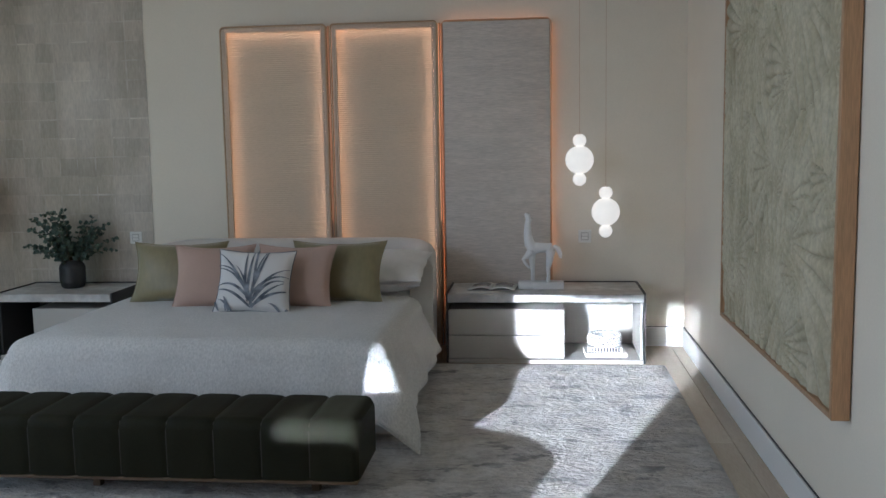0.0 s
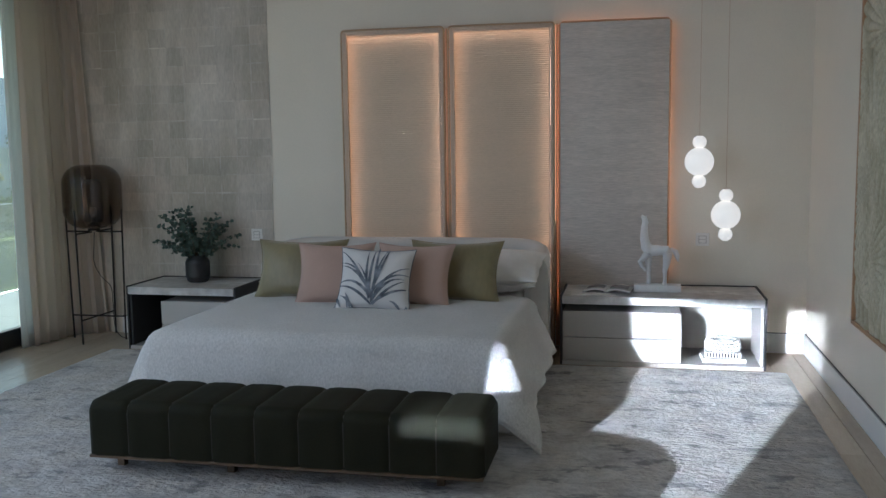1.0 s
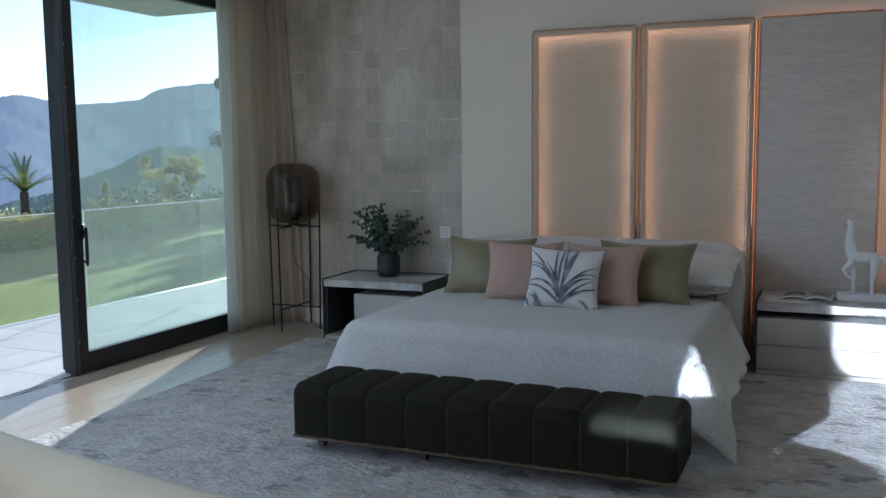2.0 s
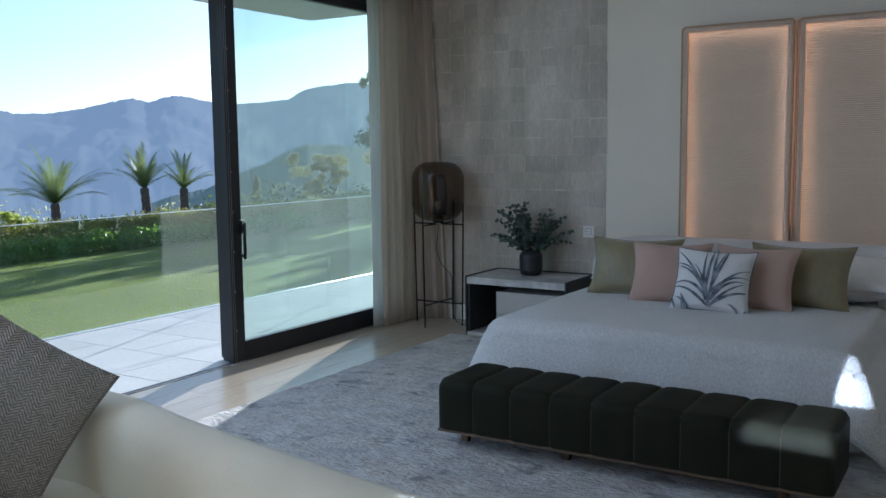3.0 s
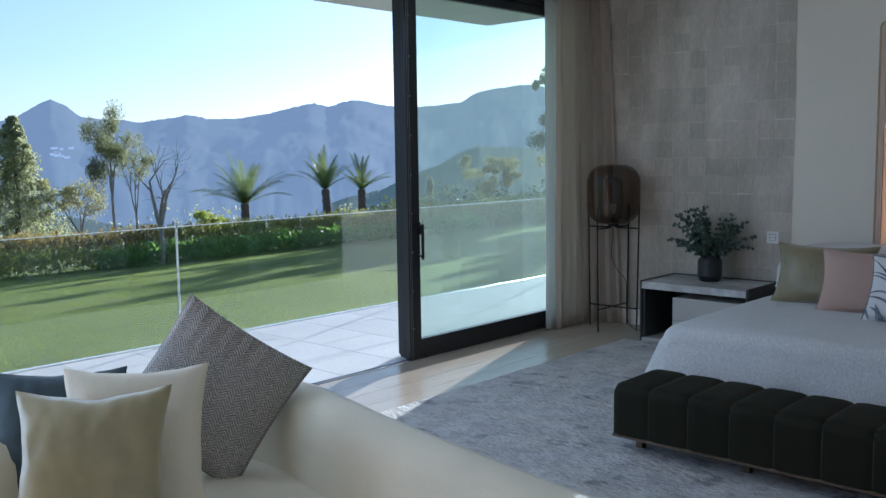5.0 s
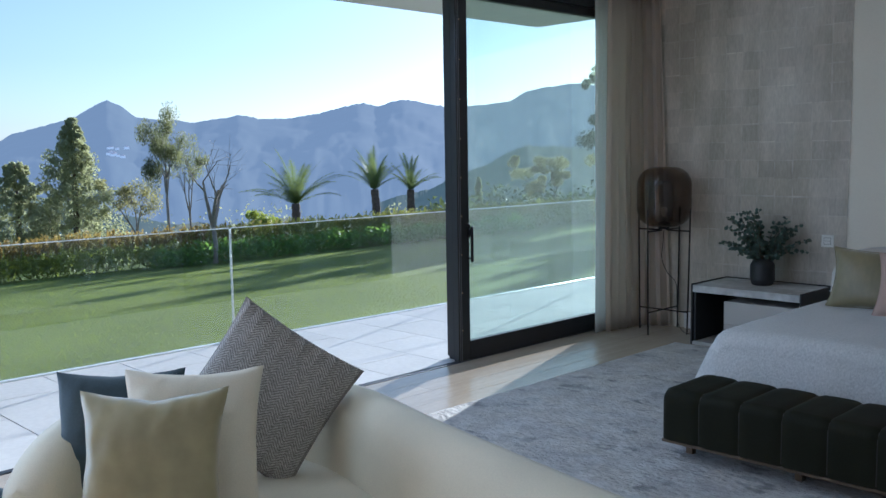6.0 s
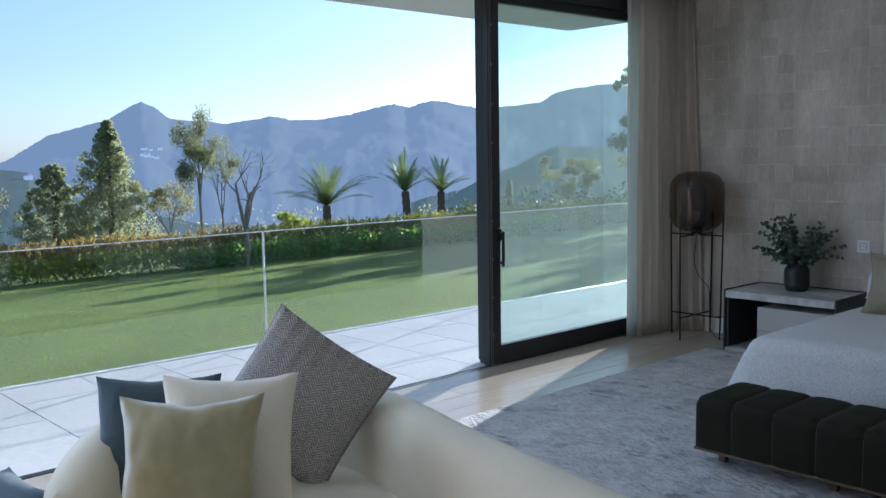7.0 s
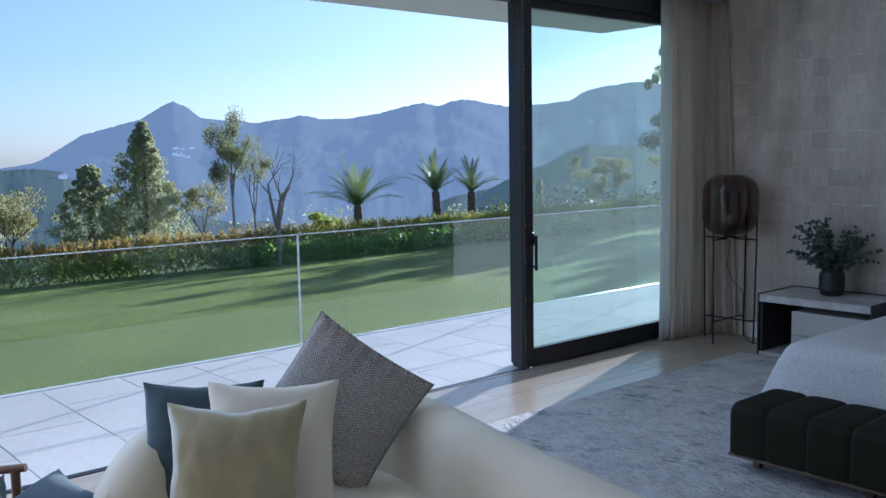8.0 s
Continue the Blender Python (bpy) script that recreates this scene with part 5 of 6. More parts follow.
def armchair():
    a = empty("armchair", (-3.84, 0.18, 0), label="walnut armchair with dark petrol cushions beside the sofa", category="armchair")
    bm = pillow_mesh(0.56, 0.56, 0.16, 0.06, 51, 16)
    o = part("seat_cushion", bm, M["petrol"], a)
    o.matrix_basis = pose(0, -0.28, 0.40, -90, 0, 0) @ pose(0, 0, 0)
    bm = pillow_mesh(0.54, 0.17, 0.15, 0.07, 52, 16)
    o = part("back_cushion", bm, M["petrol"], a)
    o.matrix_basis = pose(0.0, 0.21, 0.385, -14, 0, 0)
    bm = pillow_mesh(0.44, 0.40, 0.13, 0.10, 53, 18)
    o = part("scatter_cushion", bm, M["petrol"], a, "dark petrol cushion over the chair's back")
    o.matrix_basis = pose(-0.02, 0.28, 0.325, -62, 0, 42)
    for x in (-0.30, 0.30):
        for y in (-0.28, 0.28):
            bm = bmesh.new()
            tube(bm, [(x, y, 0.012), (x, y, 0.56 if y > 0 else 0.52)], [0.014, 0.018], 10)
            part("leg", bm, M["walnut"], a)
        bm = bmesh.new()
        tube(bm, [(x, -0.32, 0.53), (x, 0.0, 0.535), (x, 0.32, 0.56)], [0.015, 0.019, 0.016], 10)
        part("armrest", bm, M["walnut"], a)
        bm = bmesh.new()
        tube(bm, [(x, -0.28, 0.30), (x, 0.28, 0.28)], 0.014, 8)
        part("side_rail", bm, M["walnut"], a)
    for y in (-0.28, 0.28):
        bm = bmesh.new()
        tube(bm, [(-0.30, y, 0.30), (0.30, y, 0.30)], 0.014, 8)
        part("cross_rail", bm, M["walnut"], a)
    a.rotation_euler = (0, 0, radians(-38))


armchair()


# ---------------------------------------------------------------- terrace and garden
RAIL_X = -7.42


def terrace():
    base = boxed("terrace", (RAIL_X - 0.09, WIN_X - 0.062, -8.0, 14.0, -0.35, -0.036), M["grout"], bevel=0)
    tagged(base, "pale stone terrace with dark joints", "terrace", kind="structure")
    k = boxed("kerb", (RAIL_X - 0.03, RAIL_X + 0.03, -8.0, 14.0, -0.034, -0.006), M["glass_edge"], None, 0.004)
    tagged(k, "slim metal shoe that holds the glass railing", "rail shoe", kind="structure")
    return base


terrace_ob = terrace()


def railing():
    ends = [-8.0, -2.0, 1.0, 4.02, 7.04, 10.06, 13.0]
    for y0, y1 in zip(ends, ends[1:]):
        g = empty("glass_railing", (RAIL_X, (y0 + y1) / 2, -0.006), label="frameless glass railing panel along the terrace edge", category="railing", group="glass railing panels")
        h = (y1 - y0) / 2 - 0.010
        p = boxed("glass_sheet", (-0.006, 0.006, -h, h, 0.0, 1.01), M["rail_glass"], g, 0)
        p.visible_shadow = False
        boxed("top_edge", (-0.007, 0.007, -h, h, 1.0105, 1.019), M["glass_edge"], g, 0, "bright polished top edge")
        for s in (-1, 1):
            boxed("side_edge", (-0.007, 0.007, s * h - 0.0028 + 0.004 * s, s * h + 0.0028 + 0.004 * s, 0.0, 1.0105), M["glass_edge"], g, 0)


railing()


def ground_z(x, y):
    """The lie of the land: a gentle lawn, then a slope that falls off behind the hedge."""
    d = -x - 7.45
    if d <= 0:
        return -0.42
    z = -0.16 - 0.055 * min(d, 12.5) + 0.04 * noise.noise((x * 0.15, y * 0.15, 0))
    if d > 13.5:
        z -= 0.22 * (d - 13.5) ** 1.0 if d < 260 else 0.22 * 246.5
        z += 0.8 * noise.noise((x * 0.03, y * 0.03, 3)) * min(1, (d - 13.5) / 20)
    return max(z, -58)


def ground():
    bm = bmesh.new()
    def steps(a, b, near, n):
        return [a + (b - a) * k / n for k in range(n + 1)]
    xs = [3800, 900, 200, 60, 10, -7.2, -7.44] + steps(-7.6, -21.0, 0, 60) + [-23, -26, -30, -36, -44, -55, -70, -90, -120, -170, -250, -400, -800, -1600, -3800]
    ys = [-3800, -1200, -400, -150, -70, -40, -24] + steps(-16, 44, 0, 120) + [50, 60, 75, 95, 130, 200, 350, 700, 1500, 3800]
    g = [[bm.verts.new((x, y, ground_z(x, y))) for y in ys] for x in xs]
    for i in range(len(xs) - 1):
        for j in range(len(ys) - 1):
            f = bm.faces.new((g[i][j], g[i + 1][j], g[i + 1][j + 1], g[i][j + 1]))
            f.material_index = 0 if -21.5 < xs[i + 1] and xs[i] < 0 else 1
    ob = part("ground", bm, M["lawn"])
    ob.data.materials.append(M["wild"])
    tagged(ob, "mown sunlit lawn running down to a hedge", "lawn", kind="structure")


ground()


def grass():
    """Short mown blades over the part of the lawn before the hedge."""
    g = np.random.default_rng(14)
    n = 520000
    x = -7.55 - 11.9 * g.random(n)
    y = -1.0 + 34.0 * g.random(n) ** 1.15
    a = g.random(n) * 2 * math.pi
    h = 0.012 + 0.012 * g.random(n)
    w = 0.0024 + 0.0026 * g.random(n)
    lx, ly = g.normal(0, 0.014, n), g.normal(0, 0.014, n)
    z = np.array([ground_z(p, q) for p, q in zip(x.tolist(), y.tolist())]) - 0.004
    v = np.empty((n, 3, 3))
    v[:, 0] = np.stack((x - w * np.cos(a), y - w * np.sin(a), z), 1)
    v[:, 1] = np.stack((x + w * np.cos(a), y + w * np.sin(a), z), 1)
    v[:, 2] = np.stack((x + lx, y + ly, z + h), 1)
    me = bpy.data.meshes.new("grass")
    me.from_pydata(v.reshape(-1, 3).tolist(), [], np.arange(3 * n).reshape(-1, 3).tolist())
    me.materials.append(M["grass"])
    tagged(new("grass", me), "short sunlit green grass of the lawn", "grass", kind="stuff")


def leaves_in(bm, rng, at, size, count, leaf, flat=0.0):
    """Small leaf blades scattered through an ellipsoid, denser to its skin."""
    for _ in range(count):
        d = Vector((rng.gauss(0, 1), rng.gauss(0, 1), rng.gauss(0, 1))).normalized() * (rng.random() ** 0.45)
        p = Vector(at) + Vector((d.x * size[0], d.y * size[1], d.z * size[2]))
        a = Vector((rng.gauss(0, 1), rng.gauss(0, 1), rng.gauss(0, 1) - flat)).normalized()
        b = a.orthogonal().normalized()
        b.rotate(Matrix.Rotation(rng.uniform(0, 6.28), 3, a))
        s = leaf * rng.uniform(0.6, 1.3)
        bm.faces.new([bm.verts.new(p - a * s), bm.verts.new(p + b * s * 0.42), bm.verts.new(p + a * s), bm.verts.new(p - b * s * 0.42)])


def hedge():
    rng = random.Random(2)
    body, tips, fresh = bmesh.new(), bmesh.new(), bmesh.new()
    y = 1.0
    while y < 34:
        z = ground_z(-19.6, y)
        top = 0.62 + 0.10 * noise.noise((y * 0.7, 0, 0))
        leaves_in(body, rng, (-19.7 + rng.uniform(-0.1, 0.1), y, z + top * 0.5), (0.50, 0.30, top * 0.55), 170, 0.055, -0.9)
        for _ in range(9):
            yy = y + rng.uniform(-0.14, 0.14)
            h = rng.uniform(0.10, 0.26)
            leaves_in(tips if yy + rng.gauss(0, 1.2) < 11.6 else fresh, rng, (-19.7 + rng.uniform(-0.35, 0.35), yy, z + top + h * 0.3), (0.045, 0.045, h), 22, 0.038, -2.8)
        y += 0.17
    h = empty("hedge", (-19.7, 17, ground_z(-19.6, 17)), label="long clipped green hedge with orange-tipped new shoots", category="hedge", kind="stuff")
    o = part("foliage", body, M["hedge"], None, smooth=False)
    t = part("shoots", tips, M["hedge_tip"], None, smooth=False)
    f = part("young_shoots", fresh, M["hedge_new"], None, "yellow-green new shoots", smooth=False)
    for q in (o, t, f):
        q.parent = h
        q.location = -Vector(h.location)
        tagged(q, kind="stuff")


grass()
hedge()


def shrub_row():
    rng = random.Random(4)
    bm = bmesh.new()
    y = 9.3
    while y < 22:
        z = ground_z(-18.9, y)
        s = rng.uniform(0.22, 0.36)
        leaves_in(bm, rng, (-18.95 + rng.uniform(-0.15, 0.1), y, z + s * 0.8), (s, s, s), 170, 0.07)
        y += s * 1.2
    tagged(part("shrubs", bm, M["shrub"], smooth=False), "low bright green shrubs in front of the hedge", "shrubs", kind="stuff")


shrub_row()


def palm(rng, crown_r, trunk_h, low, fronds):
    p = empty("palm_tree", label="young date palm with arching fronds beyond the hedge", category="palm tree", group="palms along the hedge")
    bm = bmesh.new()
    pts, rad = [], []
    for k in range(15):
        t = k / 14
        pts.append((0.03 * math.sin(t * 3), 0, -0.1 + t * (trunk_h + 0.1)))
        rad.append(0.125 - 0.02 * t + (0.016 if k % 2 else 0))
    tube(bm, pts, rad, 12)
    part("trunk", bm, M["bark"], p, "short scaly palm trunk")
    bm = bmesh.new()
    for k in range(fronds):
        a = k * 2.39996 + rng.uniform(-0.15, 0.15)
        el = radians(rng.uniform(low, 84))
        ln = crown_r * rng.uniform(1.1, 1.5)
        side = Vector((-math.sin(a), math.cos(a), 0))
        q = Vector((0, 0, trunk_h))
        n = 12
        prev = None
        for i in range(n + 1):
            t = i / n
            e = el - radians(62) * t * t * (0.35 + 0.65 * math.cos(el))
            way = Vector((math.cos(a) * math.cos(e), math.sin(a) * math.cos(e), math.sin(e)))
            if prev is not None:
                wd = 0.012 * (1 - t) + 0.003
                bm.faces.new([bm.verts.new(prev - side * wd), bm.verts.new(prev + side * wd), bm.verts.new(q + side * wd), bm.verts.new(q - side * wd)])
                up = way.cross(side)
                for s in (-1, 1):
                    for j in range(3):
                        b0 = prev.lerp(q, j / 3)
                        lf = crown_r * 0.22 * math.sin(math.pi * min(1, 0.15 + t * 0.85)) ** 0.7 * rng.uniform(0.8, 1.1)
                        tip = b0 + (side * s * 0.75 + way * 0.6 + Vector((0, 0, -0.22 + 0.3 * math.sin(e)))).normalized() * lf
                        bm.faces.new([bm.verts.new(b0 - way * 0.016), bm.verts.new(b0 + way * 0.016), bm.verts.new(tip)])
            prev = q.copy()
            q = q + way * ln / n
    tagged(part("fronds", bm, M["palm_leaf"], p, "arching green feather fronds", smooth=False), kind="stuff")
    return p


rng0 = random.Random(9)
pa = palm(rng0, 1.24, 1.22, 18, 24)
pa.matrix_basis = pose(-20.5, 13.94, ground_z(-20.5, 13.94) + 0.0, 0, 2, 20)
pb = palm(rng0, 0.98, 1.48, 30, 21)
pb.matrix_basis = pose(-20.5, 16.82, ground_z(-20.5, 16.82), 0, -2, 70)
pc = palm(rng0, 0.88, 1.42, 22, 18)
pc.matrix_basis = pose(-20.6, 18.36, ground_z(-20.6, 18.36), 0, 3, 200)


def branch(bm, rng, p, way, ln, r, depth, ends, droop=0.0):
    pts, rad = [p.copy()], [r]
    for k in range(5):
        way = (way + Vector((rng.gauss(0, 0.10), rng.gauss(0, 0.10), rng.gauss(0, 0.06) - droop))).normalized()
        p = p + way * ln / 5
        pts.append(p.copy())
        rad.append(r * (1 - 0.55 * (k + 1) / 5))
    tube(bm, pts, rad, 6 if depth > 1 else 4, cap=False)
    ends.append(p.copy())
    if depth <= 0:
        return
    for k in range(rng.choice((2, 3))):
        i = rng.choice((2, 3, 4, 5))
        a = rng.uniform(0, 6.28)
        side = way.orthogonal().normalized()
        side.rotate(Matrix.Rotation(a, 3, way))
        branch(bm, rng, pts[i], (way * 0.75 + side * 0.75 + Vector((0, 0, 0.15))).normalized(), ln * rng.uniform(0.55, 0.8), rad[i] * 0.7, depth - 1, ends, droop)


def tree(name, at, height, spread, leaf_mat, bark, label, seed, count, leaf, style="round", base=0.25, slim=1.0):
    rng = random.Random(seed)
    t = empty(name, at, label=label, category="tree")
    bm = bmesh.new()
    ends = []
    if style == "cone":
        tube(bm, [(0, 0, -0.2), (0.03, 0, height * 0.5), (0, 0, height * 0.96)], [0.12, 0.07, 0.015], 8)
    else:
        h0 = height * base
        tube(bm, [(0, 0, -0.2), (0.04, 0.02, h0 * 0.5), (0, 0, h0)], [height * 0.022, height * 0.019, height * 0.017], 8)
        for k in range(3):
            a = k * 2.1 + rng.uniform(-0.4, 0.4)
            branch(bm, rng, Vector((0, 0, h0 * 0.98)), Vector((math.cos(a) * 0.4, math.sin(a) * 0.4, 1)).normalized(), height * (1 - base) * 0.55, height * (0.018 if count == 0 else 0.012), 3 if count == 0 else 2, ends)
    t.scale = (slim, slim, 1)
    part("trunk", bm, bark, t)
    if count:
        bm = bmesh.new()
        if style == "cone":
            n = 170
            for k in range(n):
                z = height * (0.05 + 0.93 * (k / n))
                r = spread * (1 - k / n) ** (0.75 if spread > 1.5 else 0.45) * (0.2 + 0.95 * rng.random() ** 0.7) * (1 + 0.25 * noise.noise((k * 0.07, seed, 0)))
                a = k * 2.4
                c = spread * rng.uniform(0.13, 0.27) * (1.2 - 0.95 * k / n)
                leaves_in(bm, rng, (r * 0.8 * math.cos(a), r * 0.8 * math.sin(a), z), (c, c, c * 0.8), count // n, leaf, 0.6)
        else:
            for e in ends:
                c = spread * rng.uniform(0.12, 0.27)
                if rng.random() < 0.7:
                    leaves_in(bm, rng, e, (c, c, c * 0.75), max(12, count // max(1, len(ends))), leaf, 0.8)
        tagged(part("crown", bm, leaf_mat, t, smooth=False), kind="stuff")
    return t


def at(x, y, dz=0.0):
    return (x, y, ground_z(x, y) + dz)


tree("gum_tree", at(-22, 11.05), 4.15, 2.2, M["gum_leaf"], M["pale_bark"], "tall slim gum tree with airy tufts of leaves", 3, 19000, 0.036, base=0.42, slim=0.5)
tree("gum_tree", at(-22.4, 11.9), 3.4, 1.6, M["gum_leaf"], M["pale_bark"], "small slim gum tree with sparse leaves", 13, 4500, 0.042, base=0.4, slim=0.5)
tree("gum_tree", at(-23.5, 10.9), 2.9, 1.5, M["gold_leaf"], M["pale_bark"], "small yellowing gum tree behind the hedge", 23, 4500, 0.04, base=0.35, slim=0.7)
tree("bare_tree", at(-18.9, 10.55), 2.9, 1.5, None, M["pale_bark"], "bare leafless tree by the hedge", 17, 0, 0.05, base=0.30, slim=1.0)
tree("cypress_tree", at(-24, 9.5), 4.3, 1.85, M["tree_leaf"], M["bark"], "dense dark green conical tree behind the hedge", 5, 26000, 0.046, style="cone")
tree("cypress_tree", at(-24.6, 8.25), 3.3, 1.35, M["tree_leaf"], M["bark"], "dense rounded evergreen tree behind the hedge", 6, 18200, 0.046, style="cone")
tree("garden_tree", at(-21.6, 32.0), 4.0, 2.2, M["shaded_leaf"], M["bark"], "leafy tree at the garden's far side", 7, 14000, 0.06)
tree("garden_tree", at(-30.0, 36.4), 4.4, 1.8, M["gold_leaf"], M["bark"], "olive-gold autumn tree beyond the lawn", 8, 14000, 0.055)
tree("garden_tree", at(-27.5, 6.9), 3.6, 2.0, M["gold_leaf"], M["bark"], "pale yellow-green tree down the slope", 9, 11000, 0.05)
tree("garden_tree", at(-26.0, 5.2), 2.4, 1.6, M["tree_leaf"], M["bark"], "low dark tree down the slope", 10, 9000, 0.05)
tree("garden_tree", at(-21.0, 13.2), 1.1, 0.9, M["hedge"], M["bark"], "round green bush behind the hedge", 18, 1500, 0.06, base=0.15)
# trees added mostly out of view so their shadows band the lawn
for k, (x, y, hgt) in enumerate(((-22.2, 32.6, 6.8), (-20.4, 30.6, 5.6), (-28.4, 42.0, 10.8), (-25.5, 38.0, 9.6), (-22.0, 34.5, 7.0), (-17.2, 30.0, 5.2), (-18.8, 29.1, 4.9), (-15.6, 29.0, 5.0))):
    tree("garden_tree", at(x, y), hgt, 2.2, M["tree_leaf"], M["bark"], "tall leafy tree beside the house that shades the lawn", 40 + k, 4200, 0.14, base=0.35, slim=0.6)
tree("pencil_cypress", at(-26.0, 27.0), 2.7, 0.30, M["tree_leaf"], M["bark"], "narrow pencil cypress on the slope", 12, 3500, 0.08, style="cone")


def far_woods():
    rng = random.Random(31)
    for name, mat, y0, y1, x0, x1, n, lab in (("far_woods", M["tree_leaf"], 2, 75, -75, -34, 240, "scattered woodland on the slope below the garden"),
                                              ("far_bushes", M["gold_leaf"], 2, 75, -70, -35, 100, "pale scrub on the slope below the garden")):
        bm = bmesh.new()
        for _ in range(n):
            x, y = rng.uniform(x0, x1), rng.uniform(y0, y1)
            s = rng.uniform(0.8, 1.9)
            leaves_in(bm, rng, (x, y, ground_z(x, y) + s * 0.9), (s, s, s * rng.uniform(0.9, 1.6)), 420, 0.085)
        tagged(part(name, bm, mat, smooth=False), lab, "woodland", kind="stuff")
    bm = bmesh.new()
    for _ in range(260):
        y = rng.uniform(20, 60)
        x = rng.uniform(-24, -20.3) - max(0, y - 30) * 0.2
        s = rng.uniform(0.4, 0.8)
        leaves_in(bm, rng, (x, y, ground_z(x, y) + s * 0.8), (s, s, s * 1.2), 60, 0.11)
    tagged(part("garden_bushes", bm, M["shaded_leaf"], smooth=False), "mixed bushes bounding the lawn, darkened as if in shade", "bushes", kind="stuff")


far_woods()


# ---------------------------------------------------------------- mountains: crest lines as bearing (degrees left of north) and height angle
def ridge(name, crest, radius, mat, label, foot, seed, rough):
    az = np.array([c[0] for c in crest])
    el = np.array([c[1] for c in crest])
    order = np.argsort(az)
    az, el = az[order], el[order]
    bm = bmesh.new()
    nb, nr = 900, 40
    a0, a1 = az[0], az[-1]
    g = []
    for i in range(nb + 1):
        a = a0 + (a1 - a0) * i / nb
        e = float(np.interp(a, az, el)) + rough * noise.noise((a * 0.9, seed, 0))
        jag = radius * radians(rough * (0.5 * noise.noise((a * 4, seed, 0)) + 0.5 * noise.noise((a * 13, seed, 5))))
        top = 1.65 + radius * math.tan(radians(e))
        col = []
        for j in range(nr + 1):
            t = j / nr
            r = radius * (1 - 0.8 * t)
            z = top * (1 - t) ** 1.15 + foot * (1 - (1 - t) ** 1.15)
            spur = radius * math.sin(math.pi * t) * (0.006 * noise.noise((a * 0.22, t * 4, seed)) + 0.003 * noise.noise((a * 0.7, t * 12, seed)) + 0.0012 * noise.noise((a * 2.2, t * 34, seed)))
            ra = radians(a)
            col.append(bm.verts.new((-math.sin(ra) * r, math.cos(ra) * r, z + spur + jag * max(0.0, 1 - t * 12))))
        g.append(col)
    for i in range(nb):
        for j in range(nr):
            bm.faces.new((g[i][j], g[i + 1][j], g[i + 1][j + 1], g[i][j + 1]))
    tagged(part(name, bm, mat), label, "mountains", kind="structure")


# aerial haze put into the ridge materials as a bluish glow
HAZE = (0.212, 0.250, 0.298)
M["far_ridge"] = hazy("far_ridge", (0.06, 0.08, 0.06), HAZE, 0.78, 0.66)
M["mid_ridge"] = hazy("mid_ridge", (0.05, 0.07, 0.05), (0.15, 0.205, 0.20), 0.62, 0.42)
CREST_FAR = [(110, 1.0), (95, 0.6), (84, -0.2), (75.13, -0.38), (73.37, -0.09), (72.13, 0.6), (70.72, 1.49), (67.39, 2.39), (66.39, 3.05), (65.57, 3.45), (64.77, 3.11),
             (63.98, 2.44), (60.81, 2.14), (59.1, 2.32), (58.06, 2.59), (56.85, 2.3), (54.94, 2.34), (52.82, 2.66), (51.76, 2.99), (50.7, 3.18), (49.47, 3.09),
             (47.88, 3.41), (46.47, 3.14), (44.9, 2.86), (43.5, 2.97), (41.24, 3.19), (40.2, 3.78), (38.16, 4.16), (36.81, 4.15), (35.6, 4.0), (20, 3.0), (0, 2.0), (-20, 1.0)]
CREST_MID = [(50, -3.0), (46.5, -2.2), (43.7, -1.01), (42.65, -0.67), (41.59, 0.01), (40.21, 0.44), (38.15, 0.36), (35.78, 0.11), (25, 0.3), (5, -0.5)]
CREST_LEFT = [(100, 0.3), (82, -0.2), (75.14, -0.44), (73.38, -0.42), (71.9, -0.61), (71.32, -1.19), (69.82, -1.99), (67.32, -2.75), (62, -4.0)]
def far_house(bearing, lift, radius, crest_el, foot, size):
    """A small white house on the slope of a ridge, at the height where the eye meets it."""
    best = None
    top = 1.65 + radius * math.tan(radians(crest_el))
    for k in range(400):
        t = k / 400
        r = radius * (1 - 0.8 * t)
        z = top * (1 - t) ** 1.15 + foot * (1 - (1 - t) ** 1.15)
        if best is None or abs(math.degrees(math.atan2(z - 1.65, r)) - lift) < best[0]:
            best = (abs(math.degrees(math.atan2(z - 1.65, r)) - lift), r, z)
    _, r, z = best
    a = radians(bearing)
    h = empty("far_house", (-math.sin(a) * r, math.cos(a) * r, z - size * 0.4), label="small white house on the far hillside", category="house", group="houses on the hillside")
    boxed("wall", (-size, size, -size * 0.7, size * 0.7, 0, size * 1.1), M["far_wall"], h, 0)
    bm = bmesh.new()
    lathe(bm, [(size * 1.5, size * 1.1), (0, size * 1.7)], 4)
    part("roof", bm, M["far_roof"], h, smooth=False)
    h.rotation_euler = (0, 0, a + 0.4)


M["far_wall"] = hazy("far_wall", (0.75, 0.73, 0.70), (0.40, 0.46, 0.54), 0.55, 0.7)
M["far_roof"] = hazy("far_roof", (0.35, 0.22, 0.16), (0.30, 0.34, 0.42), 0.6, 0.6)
rngh = random.Random(6)
for k in range(12):
    far_house(65.2 + rngh.uniform(-0.75, 0.65), 0.45 + rngh.uniform(-0.35, 0.3), 2600, 3.3, -75, rngh.uniform(1.8, 3.6))
far_house(71.9, -0.95, 700, -0.55, -60, 2.4)

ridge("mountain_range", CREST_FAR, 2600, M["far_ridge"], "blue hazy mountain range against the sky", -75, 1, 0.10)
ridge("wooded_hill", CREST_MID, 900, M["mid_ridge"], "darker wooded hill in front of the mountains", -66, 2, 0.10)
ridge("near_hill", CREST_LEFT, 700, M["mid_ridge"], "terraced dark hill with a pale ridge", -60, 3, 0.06)


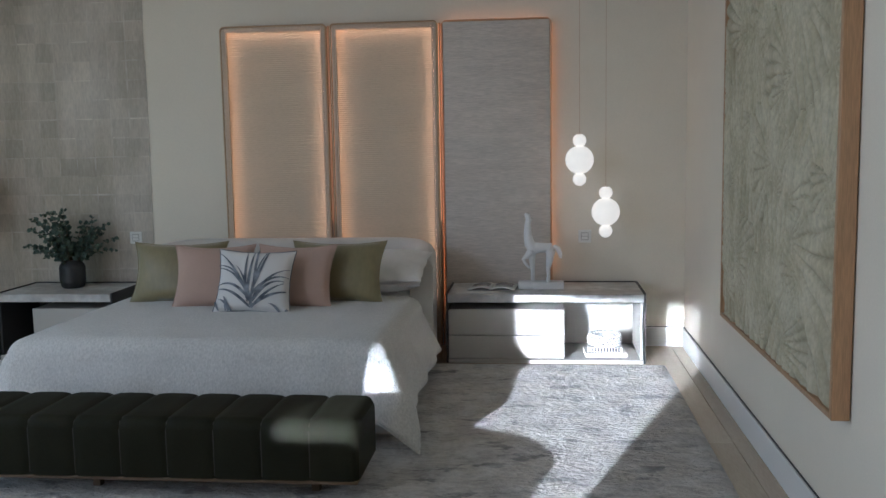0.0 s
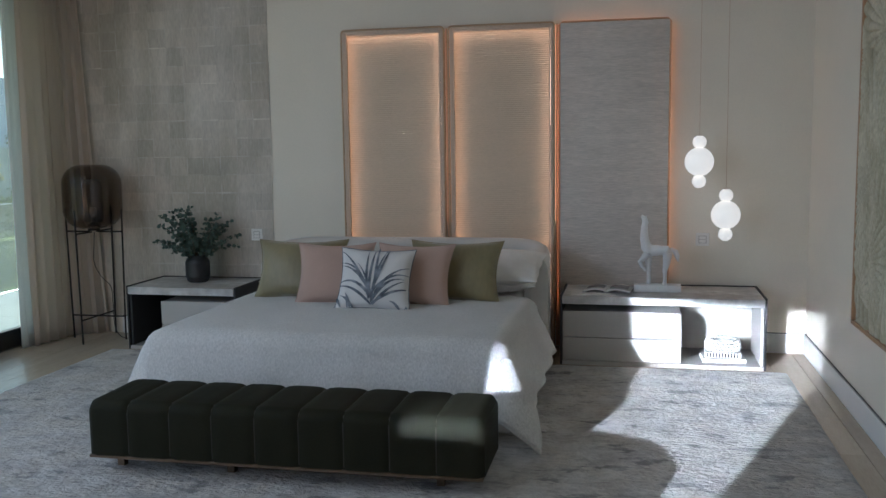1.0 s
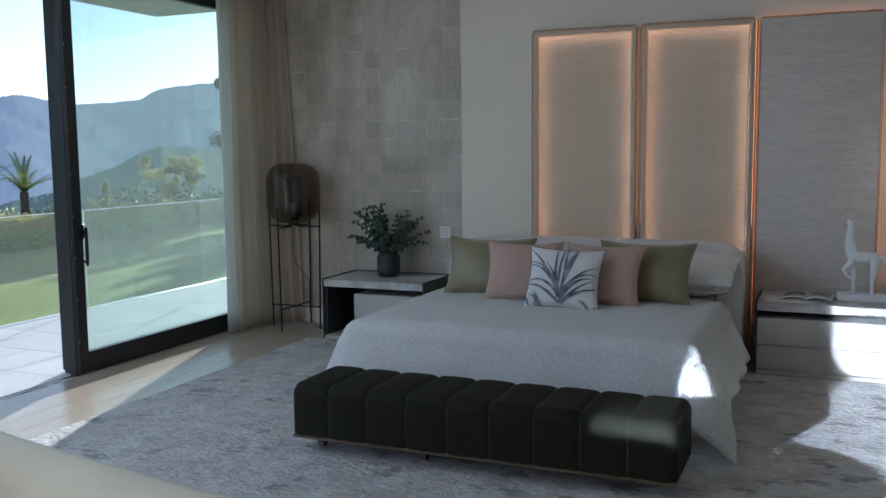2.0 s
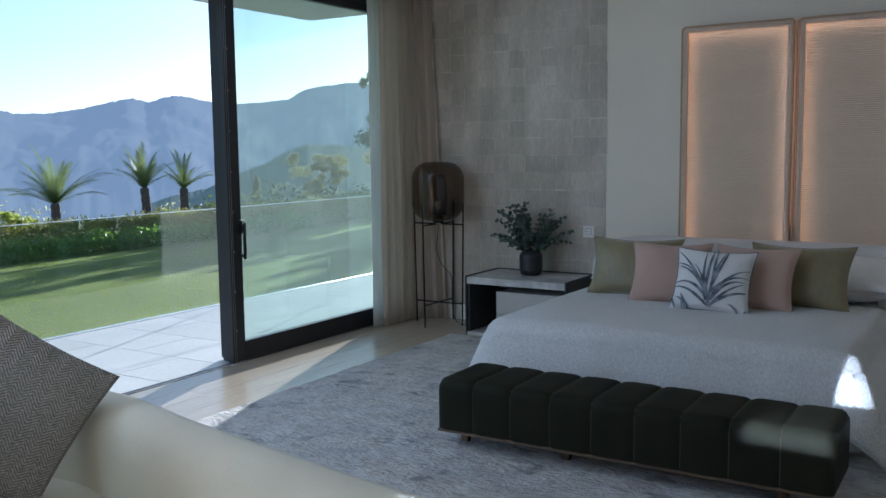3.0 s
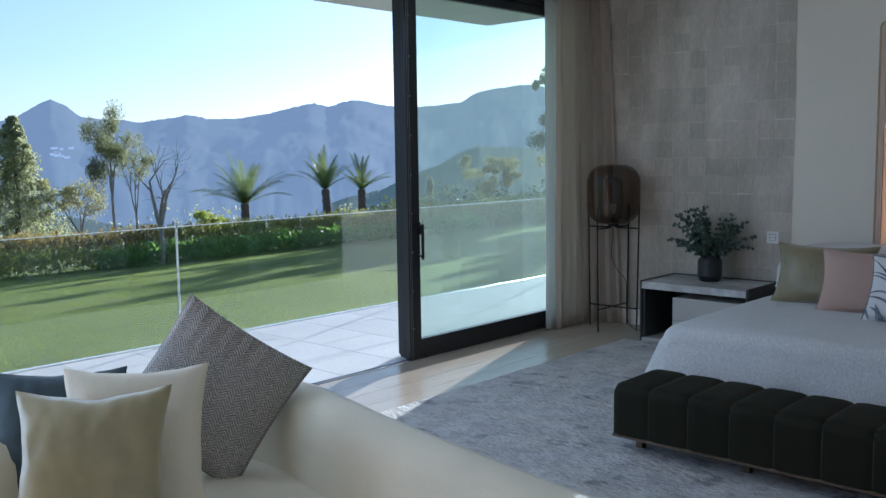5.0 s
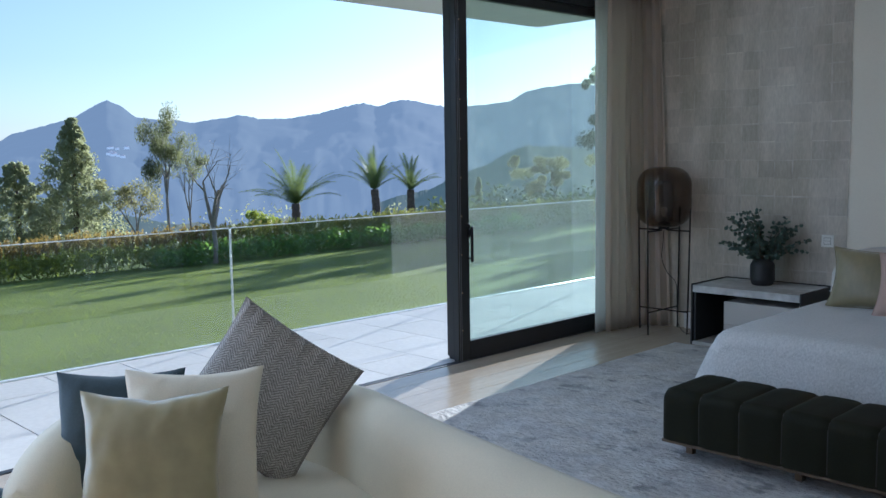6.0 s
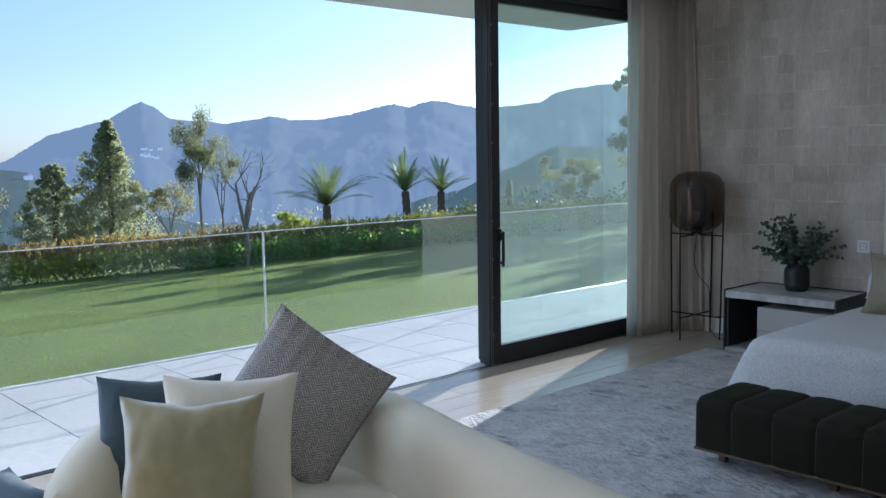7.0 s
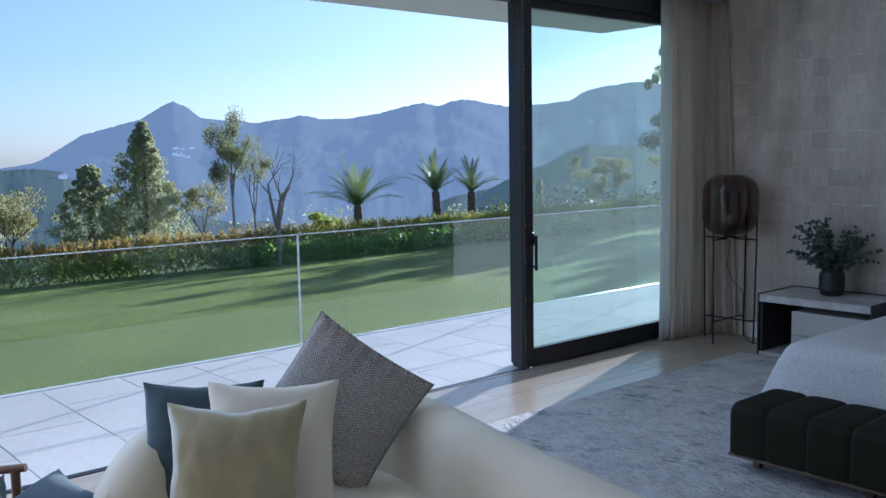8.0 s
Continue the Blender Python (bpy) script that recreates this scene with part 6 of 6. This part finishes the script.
# ---------------------------------------------------------------- pieces laid last: floorboards, terrace tiles, wallpaper squares
def pieces():
    def plate(name, w, d, h, mat, bevel=0.0015):
        bm = bmesh.new()
        box(bm, -w / 2, w / 2, -d / 2, d / 2, -h, 0, bevel, 1)
        return mesh_of(name, bm, mat, smooth=False)
    def lay(name, me, x, y, z, parent, ry=0.0):
        ob = new(name, me)
        ob.parent = parent
        ob.matrix_parent_inverse = parent.matrix_world.inverted()
        ob.location = (x, y, z)
        ob.rotation_euler = (0, ry, 0)
    rng = random.Random(1)
    # floorboards run along the room
    wide, long_ = 0.22, 2.35
    me = plate("floorboard", wide - 0.0022, long_ - 0.002, 0.011, M["floor"], 0.0008)
    x, k = WIN_X + 0.0 + wide / 2, 0
    while x - wide / 2 < WALL_X:
        y = BACK_Y - (k % 3) * 0.8 + long_ / 2
        while y - long_ / 2 < WALL_Y:
            lay("floorboard", me, x, y, 0, floor_ob)
            y += long_
        x += wide
        k += 1
    # terrace tiles
    tw, td = 1.02, 0.6
    me = plate("tile", tw - 0.006, td - 0.006, 0.03, M["tile"], 0.002)
    me_half = plate("tile", tw / 2 - 0.006, td - 0.006, 0.03, M["tile"], 0.002)
    x_end = WIN_X - 0.066
    y, k = -4.0, 0
    while y < 13.6:
        if k % 2:
            for xx in (x_end - tw / 2, x_end - 3 * tw / 2 + 0.0):
                lay("tile", me, xx, y, -0.008, terrace_ob)
        else:
            lay("tile", me_half, x_end - tw / 4, y, -0.008, terrace_ob)
            lay("tile", me, x_end - tw, y, -0.008, terrace_ob)
            lay("tile", me_half, x_end - 1.75 * tw, y, -0.008, terrace_ob)
        y += td
        k += 1
    # wallpaper squares
    side = 0.1535
    bm = bmesh.new()
    box(bm, -side / 2 - 0.003, side / 2 + 0.003, -0.0012, 0.0012, -side / 2 - 0.003, side / 2 + 0.003)
    me = mesh_of("paper_square", bm, M["leaf_paper"], smooth=False)
    x = -3.245 - side / 2
    while x > WIN_X - 0.05:
        z = 0.16 + side / 2
        while z + side / 2 < TOP + 0.1:
            lay("paper_square", me, x + rng.uniform(-0.004, 0.004), WALL_Y - 0.002 - rng.uniform(0, 0.0022), z + rng.uniform(-0.006, 0.006), north_ob, radians(rng.uniform(-1.0, 1.0)))
            z += side
        x -= side


pieces()
